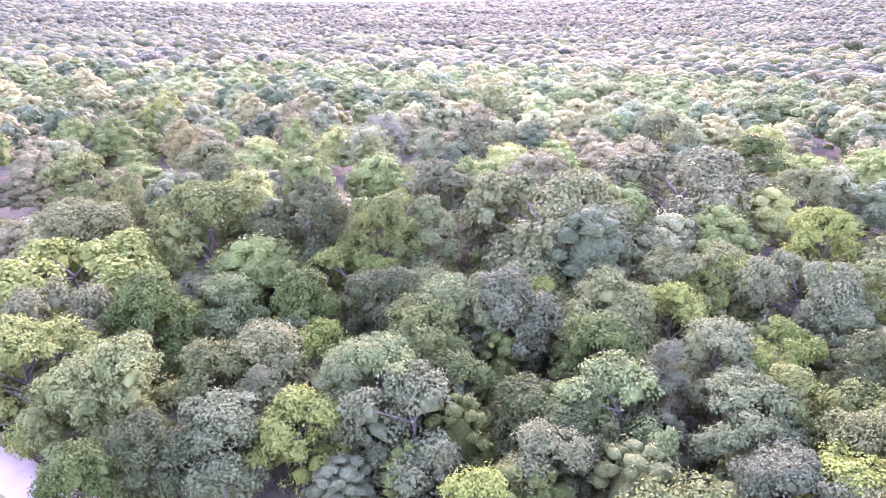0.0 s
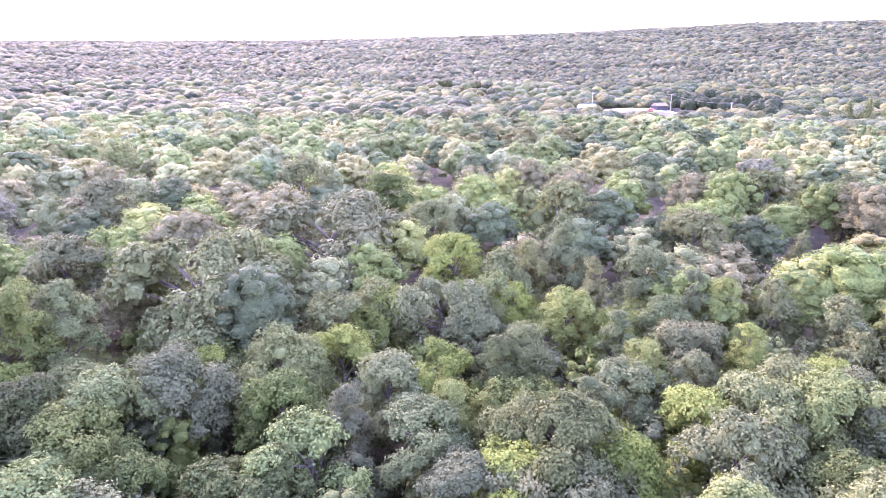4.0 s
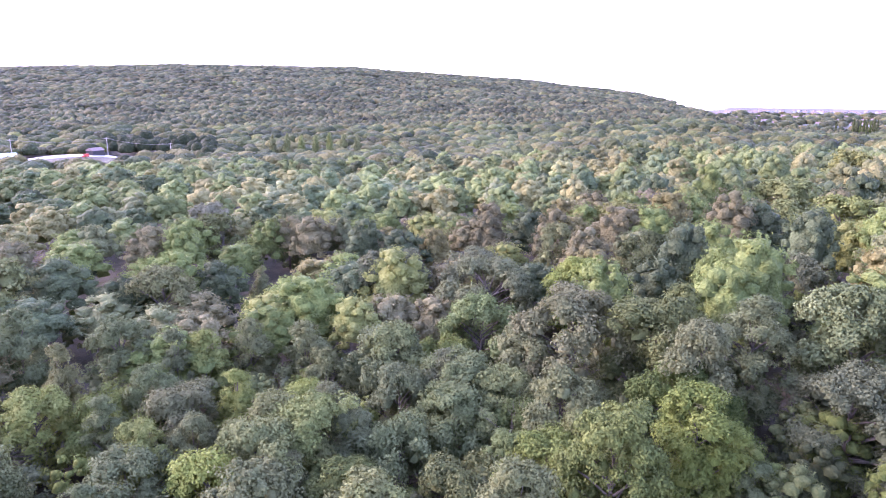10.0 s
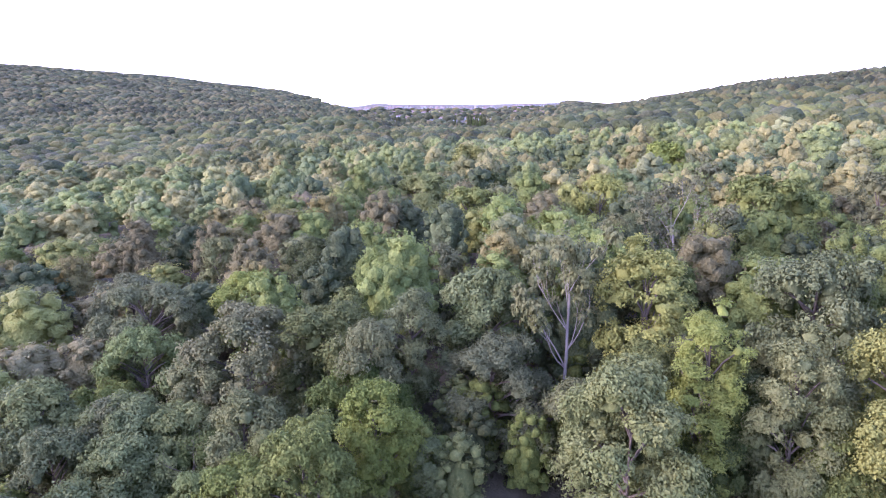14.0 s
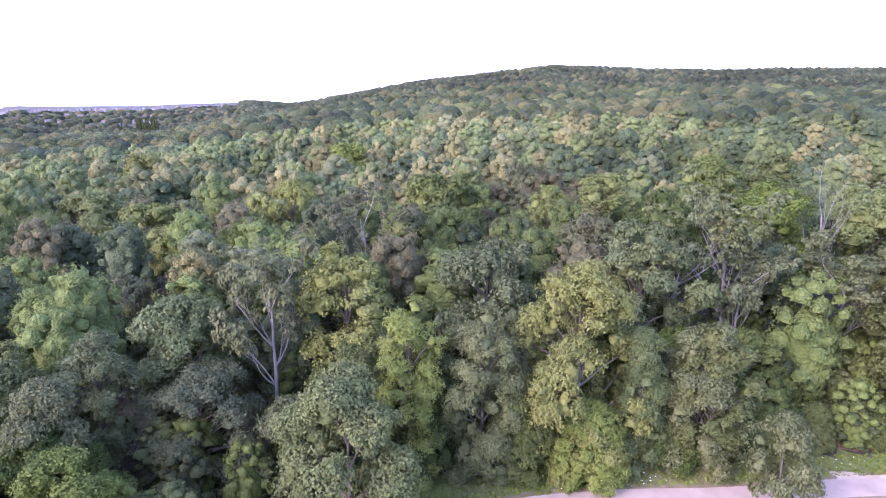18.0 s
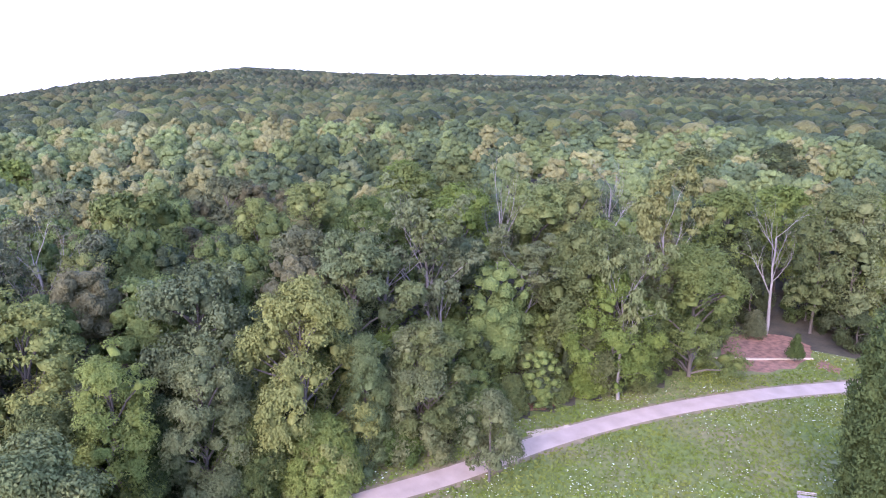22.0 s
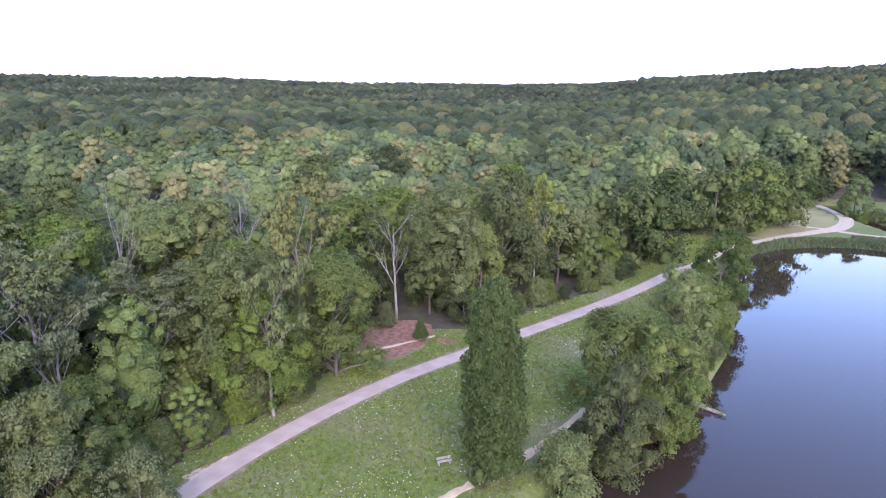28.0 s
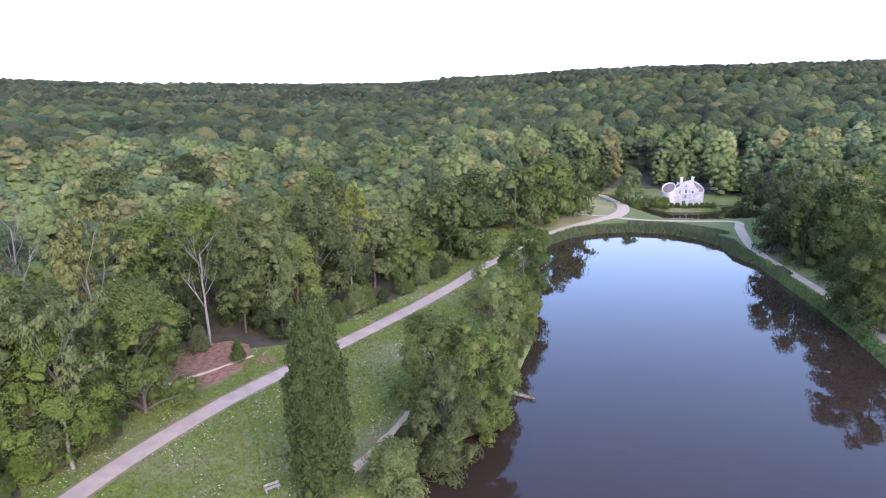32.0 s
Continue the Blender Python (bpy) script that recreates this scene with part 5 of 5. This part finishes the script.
def crown_cloud(kind, rng):
    """Template crowns for joined woodland, width 1 and height 1 above the ground."""
    if kind == "hill":
        v, f = billows(rng, [(0, 0, 0.6, 0.56, 0.56, 0.4)], 1, 1.0, 0.22)
        return v, f
    if kind == "dome":
        a = rng.uniform(0, 6.28) + np.arange(4) * 1.57 + rng.uniform(-0.5, 0.5, 4)
        bumps = [(math.cos(q) * 0.3, math.sin(q) * 0.3, rng.uniform(0.58, 0.74), 0.24, 0.24, 0.2) for q in a]
        at = np.array([q[:3] for q in bumps] + [(0, 0, 0.8)])
        spray = foliage(rng, at, np.full(5, 0.24), unit(at - (0, 0, 0.4)), 5, 2, 0.055, flat=0.7)
        return joined(spray, billows(rng, [(0, 0, 0.62, 0.47, 0.47, 0.38)], 2, 1.0, 0.06), billows(rng, bumps, 1, 1.0, 0.1))
    # a dome (or, at the forest's edge, a full crown) covered with small leafy lobes
    n, size, clumps, each, leaf, core = {"edge": (44, 0.13, 5, 6, 0.021, 0.78), "fine": (30, 0.13, 5, 7, 0.021, 0.76), "crowns": (22, 0.15, 3, 4, 0.025, 0.86), "low": (16, 0.15, 4, 5, 0.032, 0.6)}[kind]
    low, tall = (0.06, 1.5) if kind == "edge" else (0.75, 0.85) if kind != "low" else (0.3, 1.0)
    uu = (np.arange(n) + rng.random(n)) / n
    a = np.arange(n) * 2.399963 + rng.uniform(-0.35, 0.35, n)
    rad = profile("full", uu) if kind == "edge" else 0.5 * np.sqrt(1 - uu ** 1.7)
    ph = rng.uniform(0, 6.28, 2)
    rad = rad * (0.92 + 0.12 * np.sin(2 * a + ph[0]) + 0.1 * np.sin(3 * a + ph[1]) + rng.uniform(-0.1, 0.08, n))
    size = size * rng.uniform(0.7, 1.3, n)
    out = unit(np.stack([np.cos(a) * rad * 2, np.sin(a) * rad * 2, uu * 1.3 + (-0.35 if kind == "edge" else 0.1)], -1))
    c = np.stack([np.cos(a) * rad, np.sin(a) * rad, low + uu * tall + rng.uniform(-0.05, 0.03, n)], -1) - out * (size * 0.95)[:, None]
    pieces = [foliage(rng, c, size, out, clumps, each, leaf), billows(rng, [(*p, q, q, q * 0.9) for p, q in zip(c, size)], 1, core, 0.25)]
    if kind != "low":
        pieces.append(billows(rng, [(0, 0, low + tall * 0.3, 0.31, 0.31, tall * 0.45)], 1, 1.0, 0.15))
    v, f = joined(*pieces)
    return v / (1, 1, low + tall), f


def woodland(name, kind, r0, r1, gap, seed, label, tall=1.0):
    x, y, rng = forest_spots(r0, r1, gap, seed, clear=tall == 1.0)
    z = land(x, y)
    r = np.hypot(x, y)
    g = np.array([gap(q) for q in r])
    h = tall * canopy_height(x, y) * rng.uniform(0.72, 1.15, len(x)) * np.where(r > 800, 1.05 + (r - 800) / 2800 * (np.abs(np.degrees(np.arctan2(-x, y)) % 360 - 98) > 14), 1.0)
    w = g * rng.uniform(0.95, 1.3, len(x)) * (0.85 if tall < 1 else 1.0) * np.where(r > 360, rng.uniform(0.7, 1.3, len(x)), 1.0)
    turn = rng.uniform(0, 6.28, len(x))
    az = np.degrees(np.arctan2(-x, y)) % 360
    pick = np.array([rng.choice(7, p=shares(px, py)) for px, py in zip(x, y)])
    belt = (az > 150.5) & (az < 158.5) & (r > 505) & (r < 660)   # a plantation of dark conifers behind the yard
    pick = np.where(belt, SPECIES.index("dark"), pick)
    h, w = np.where(belt, h * 1.3, h), np.where(belt, w * 0.75, w)
    temps = [crown_cloud(kind, rng) for _ in range(6)] + [crown_cloud("edge", rng) for _ in range(4)]
    stand = np.sin(x * 0.021 + 2.1 * np.sin(y * 0.013)) * np.sin(y * 0.026 + 1.7 * np.sin(x * 0.011 + 1))
    tone = 0.55 * rng.uniform(-1, 1, len(x)) + 0.9 * stand
    tone = np.where(belt, -0.9, tone)
    which = rng.integers(0, 6, len(x))
    if r0 < 340:
        edge = polygon_distance(x, y, OPEN) < 20
        which = np.where(edge, rng.integers(6, 10, len(x)), which)
    for s, tint in enumerate(SPECIES):
        vs, fs, ts, off = [], [], [], 0
        for k, (tv, tf) in enumerate(temps):
            sel = np.flatnonzero((pick == s) & (which == k))
            if not len(sel):
                continue
            c, sn = np.cos(turn[sel])[:, None], np.sin(turn[sel])[:, None]
            vx = (tv[:, 0] * c - tv[:, 1] * sn) * w[sel, None] + x[sel, None]
            vy = (tv[:, 0] * sn + tv[:, 1] * c) * w[sel, None] + y[sel, None]
            vz = tv[:, 2] * h[sel, None] + z[sel, None]
            vs.append(np.stack([vx, vy, vz], -1).reshape(-1, 3))
            fs.append((tf[None] + (np.arange(len(sel)) * len(tv))[:, None, None] + off).reshape(-1, 3))
            ts.append(np.repeat(tone[sel], len(tv)))
            off += len(sel) * len(tv)
        if vs:
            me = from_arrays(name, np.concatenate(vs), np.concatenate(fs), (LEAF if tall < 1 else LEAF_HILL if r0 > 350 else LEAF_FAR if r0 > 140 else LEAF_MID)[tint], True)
            me.attributes.new("tone", "FLOAT", "POINT").data.foreach_set("value", np.concatenate(ts).astype(np.float32))
            tagged(new(name, me), f"{label}, {WORD[tint]} crowns", "woodland", kind="stuff")


# haze and sky light on the canopy put into the colours: lighter than LEAF
LIGHTENED_TONES = {
    "green": ((0.202, 0.231, 0.072), (0.105, 0.137, 0.040), (0.087, 0.111, 0.036)),
    "dark": ((0.125, 0.168, 0.064), (0.068, 0.096, 0.038), (0.058, 0.079, 0.031)),
    "lime": ((0.269, 0.277, 0.079), (0.202, 0.224, 0.052), (0.134, 0.151, 0.043)),
    "yellow": ((0.305, 0.277, 0.079), (0.195, 0.183, 0.055), (0.137, 0.137, 0.042)),
    "olive": ((0.268, 0.238, 0.092), (0.155, 0.147, 0.057), (0.114, 0.111, 0.043)),
    "grey": ((0.221, 0.239, 0.099), (0.124, 0.140, 0.060), (0.098, 0.111, 0.046)),
    "brown": ((0.240, 0.204, 0.083), (0.140, 0.122, 0.052), (0.104, 0.096, 0.039)),
}
LEAF_FAR = {tint: leaf_material("far_" + tint + "_crowns", *tones, 0.6, 0.22, 0.09, 1.6, 0.9, 0.4) for tint, tones in LIGHTENED_TONES.items()}
LEAF_MID = {tint: leaf_material("mid_" + tint + "_crowns", *[tuple(0.9 * q for q in c) for c in tones], 0.6, 0.25, 0.3, 2.5, 0.9, 0.3) for tint, tones in LIGHTENED_TONES.items()}
# same tones darkened, offsetting the extra sky light on smooth domes
LEAF_HILL = {tint: leaf_material("hill_" + tint + "_crowns", *[tuple(0.56 * q for q in c) for c in tones], 0.6, 0.22, 0.03, 0.6, 0.9, 1.2) for tint, tones in LIGHTENED_TONES.items()}
woodland("understorey", "low", 27, 110, lambda r: 6.2, 18, "lower trees filling the forest below the canopy", 0.5)
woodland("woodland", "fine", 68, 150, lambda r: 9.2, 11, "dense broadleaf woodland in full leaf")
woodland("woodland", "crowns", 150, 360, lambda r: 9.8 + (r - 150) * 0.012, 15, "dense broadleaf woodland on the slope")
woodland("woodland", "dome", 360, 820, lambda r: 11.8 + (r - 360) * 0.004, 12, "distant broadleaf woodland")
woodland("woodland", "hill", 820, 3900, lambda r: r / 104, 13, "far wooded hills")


# ---- grass, flowers and reeds ----
def cards(name, xy, height, width, mat, label, category, rng, lean=0.35, z=None):
    n = len(xy)
    zz = land(xy[:, 0], xy[:, 1]) if z is None else z
    a = rng.uniform(0, 6.28, n)
    h = height * rng.uniform(0.6, 1.3, n)
    w = width * rng.uniform(0.6, 1.3, n)
    c, s = np.cos(a) * w, np.sin(a) * w
    lx, ly = rng.normal(size=n) * lean * h, rng.normal(size=n) * lean * h
    p = np.stack([xy[:, 0], xy[:, 1], zz - 0.05], -1)
    v = np.stack([p + np.stack([-c, -s, 0 * c], -1), p + np.stack([c, s, 0 * c], -1), p + np.stack([c * 0.6 + lx, s * 0.6 + ly, h], -1), p + np.stack([-c * 0.6 + lx, -s * 0.6 + ly, h * 0.9], -1)], 1).reshape(-1, 3)
    k = np.arange(n)[:, None] * 4
    f = np.concatenate([k + [0, 1, 2], k + [0, 2, 3]])
    return tagged(new(name, from_arrays(name, v, f, mat)), label, category, kind="stuff")


def meadow():
    rng = np.random.default_rng(8)
    xy = np.stack([rng.uniform(-60, 30, 210000), rng.uniform(2, 215, 210000)], -1)
    keep = (polygon_distance(xy[:, 0], xy[:, 1], OPEN) < 0.5) & (polygon_distance(xy[:, 0], xy[:, 1], LAKE) > 1.2)
    lane = [(-25, -12), (-46, 4), (-50.5, 18), (-49.5, 30), (-46.6, 42), (-44.6, 54), (-42, 64), (-38, 75), (-32, 87.5), (-25.2, 98.5), (-17.3, 111), (-7.4, 127), (2.6, 145), (10.6, 161.5), (15.6, 168.6), (21, 181), (29, 194), (42.5, 210)]
    track = [(-24, 50), (-18, 58.5), (-10.3, 70.4), (-7.2, 77.5), (-4.4, 85.7)]
    for line, wide in ((lane, 1.9), (track, 1.0)):
        for (x0, y0), (x1, y1) in zip(line, line[1:]):
            ex, ey = x1 - x0, y1 - y0
            t = np.clip(((xy[:, 0] - x0) * ex + (xy[:, 1] - y0) * ey) / (ex * ex + ey * ey), 0, 1)
            keep &= np.hypot(xy[:, 0] - x0 - t * ex, xy[:, 1] - y0 - t * ey) > wide
    keep &= np.hypot(xy[:, 0], xy[:, 1]) > 28
    for c in ([(-47, 104), (-38, 109), (-33, 106), (-33, 98), (-35.5, 92), (-39, 89), (-44, 92)],):
        keep &= polygon_distance(xy[:, 0], xy[:, 1], c) > 0
    xy = xy[keep]
    patchy = np.sin(xy[:, 0] * 0.21 + 2 * np.sin(xy[:, 1] * 0.09)) + np.sin(xy[:, 1] * 0.17 + xy[:, 0] * 0.06) + rng.normal(size=len(xy)) * 0.5
    patchy = patchy - 2.2 * np.exp(-((xy[:, 0] + 21 - (xy[:, 1] - 53) * 0.55) / 4.0) ** 2) * (xy[:, 1] < 84) + 0.5
    cards("grass", xy[patchy > -0.7], 0.24, 0.17, GRASS, "rough green meadow grass", "grass", rng)
    dry = xy[patchy <= -0.7][::2]
    cards("grass", dry, 0.18, 0.15, DRY_GRASS, "thin dry yellowish grass", "grass", rng)
    fl = xy[(np.sin(xy[:, 0] * 0.35 + 1) * np.sin(xy[:, 1] * 0.23 + xy[:, 0] * 0.11) + rng.normal(size=len(xy)) * 0.35 > 0.25)]
    fl = fl[rng.random(len(fl)) < 0.26]
    cards("flowers", fl, 0.06, 0.085, FLOWER, "white flower heads scattered over the meadow", "flowers", rng, 1.0, land(fl[:, 0], fl[:, 1]) + 0.24)


GRASS = leaf_material("meadow_grass", (0.158, 0.196, 0.028), (0.105, 0.142, 0.020), (0.19, 0.195, 0.040), 0.5, 0.3, 0.15, 3, 0)
DRY_GRASS = leaf_material("dry_grass", (0.27, 0.23, 0.11), (0.17, 0.155, 0.065), (0.13, 0.15, 0.05), 0.5, 0.3, 0.15, 3, 0)
FLOWER = leaf_material("white_flowers", (0.66, 0.68, 0.56), (0.45, 0.50, 0.36), None, 0, 0.3, 1, 3, 0)
REED = leaf_material("reeds", (0.155, 0.20, 0.066), (0.10, 0.135, 0.044), (0.15, 0.17, 0.06), 0.5, 0.3, 0.2, 3, 0)
meadow()


def reeds():
    rng = np.random.default_rng(9)
    xy = np.stack([rng.uniform(14, 96, 100000), rng.uniform(150, 216, 100000)], -1)
    d = polygon_distance(xy[:, 0], xy[:, 1], LAKE)
    deep = np.where((xy[:, 0] > 63) & (xy[:, 1] > 185), 9.5, 4.5)
    keep = (d > -1.2) & (d < deep) & ~((xy[:, 0] > 84) & (xy[:, 1] < 196) & (d > 3)) & ~((xy[:, 0] < 24) & (d > 2.2))
    for line in ([(15.6, 168.6), (21, 181), (29, 194), (42.5, 210), (54.5, 221.5)], [(99, 215), (96, 205), (92.5, 194.6), (88, 180), (86, 168), (85, 158)]):
        for (x0, y0), (x1, y1) in zip(line, line[1:]):
            ex, ey = x1 - x0, y1 - y0
            t = np.clip(((xy[:, 0] - x0) * ex + (xy[:, 1] - y0) * ey) / (ex * ex + ey * ey), 0, 1)
            keep &= np.hypot(xy[:, 0] - x0 - t * ex, xy[:, 1] - y0 - t * ey) > 2.2
    cards("reeds", xy[keep], 0.85, 0.17, REED, "dense green reeds along the lake shore", "reeds", rng, 0.2)
    xy = np.stack([rng.uniform(66, 90, 30000), rng.uniform(70, 176, 30000)], -1)
    d = polygon_distance(xy[:, 0], xy[:, 1], LAKE)
    xy = xy[(d > -0.8) & (d < 1.5)]
    cards("reeds", xy, 0.6, 0.25, REED, "green waterside plants along the far bank", "reeds", rng, 0.3)


reeds()
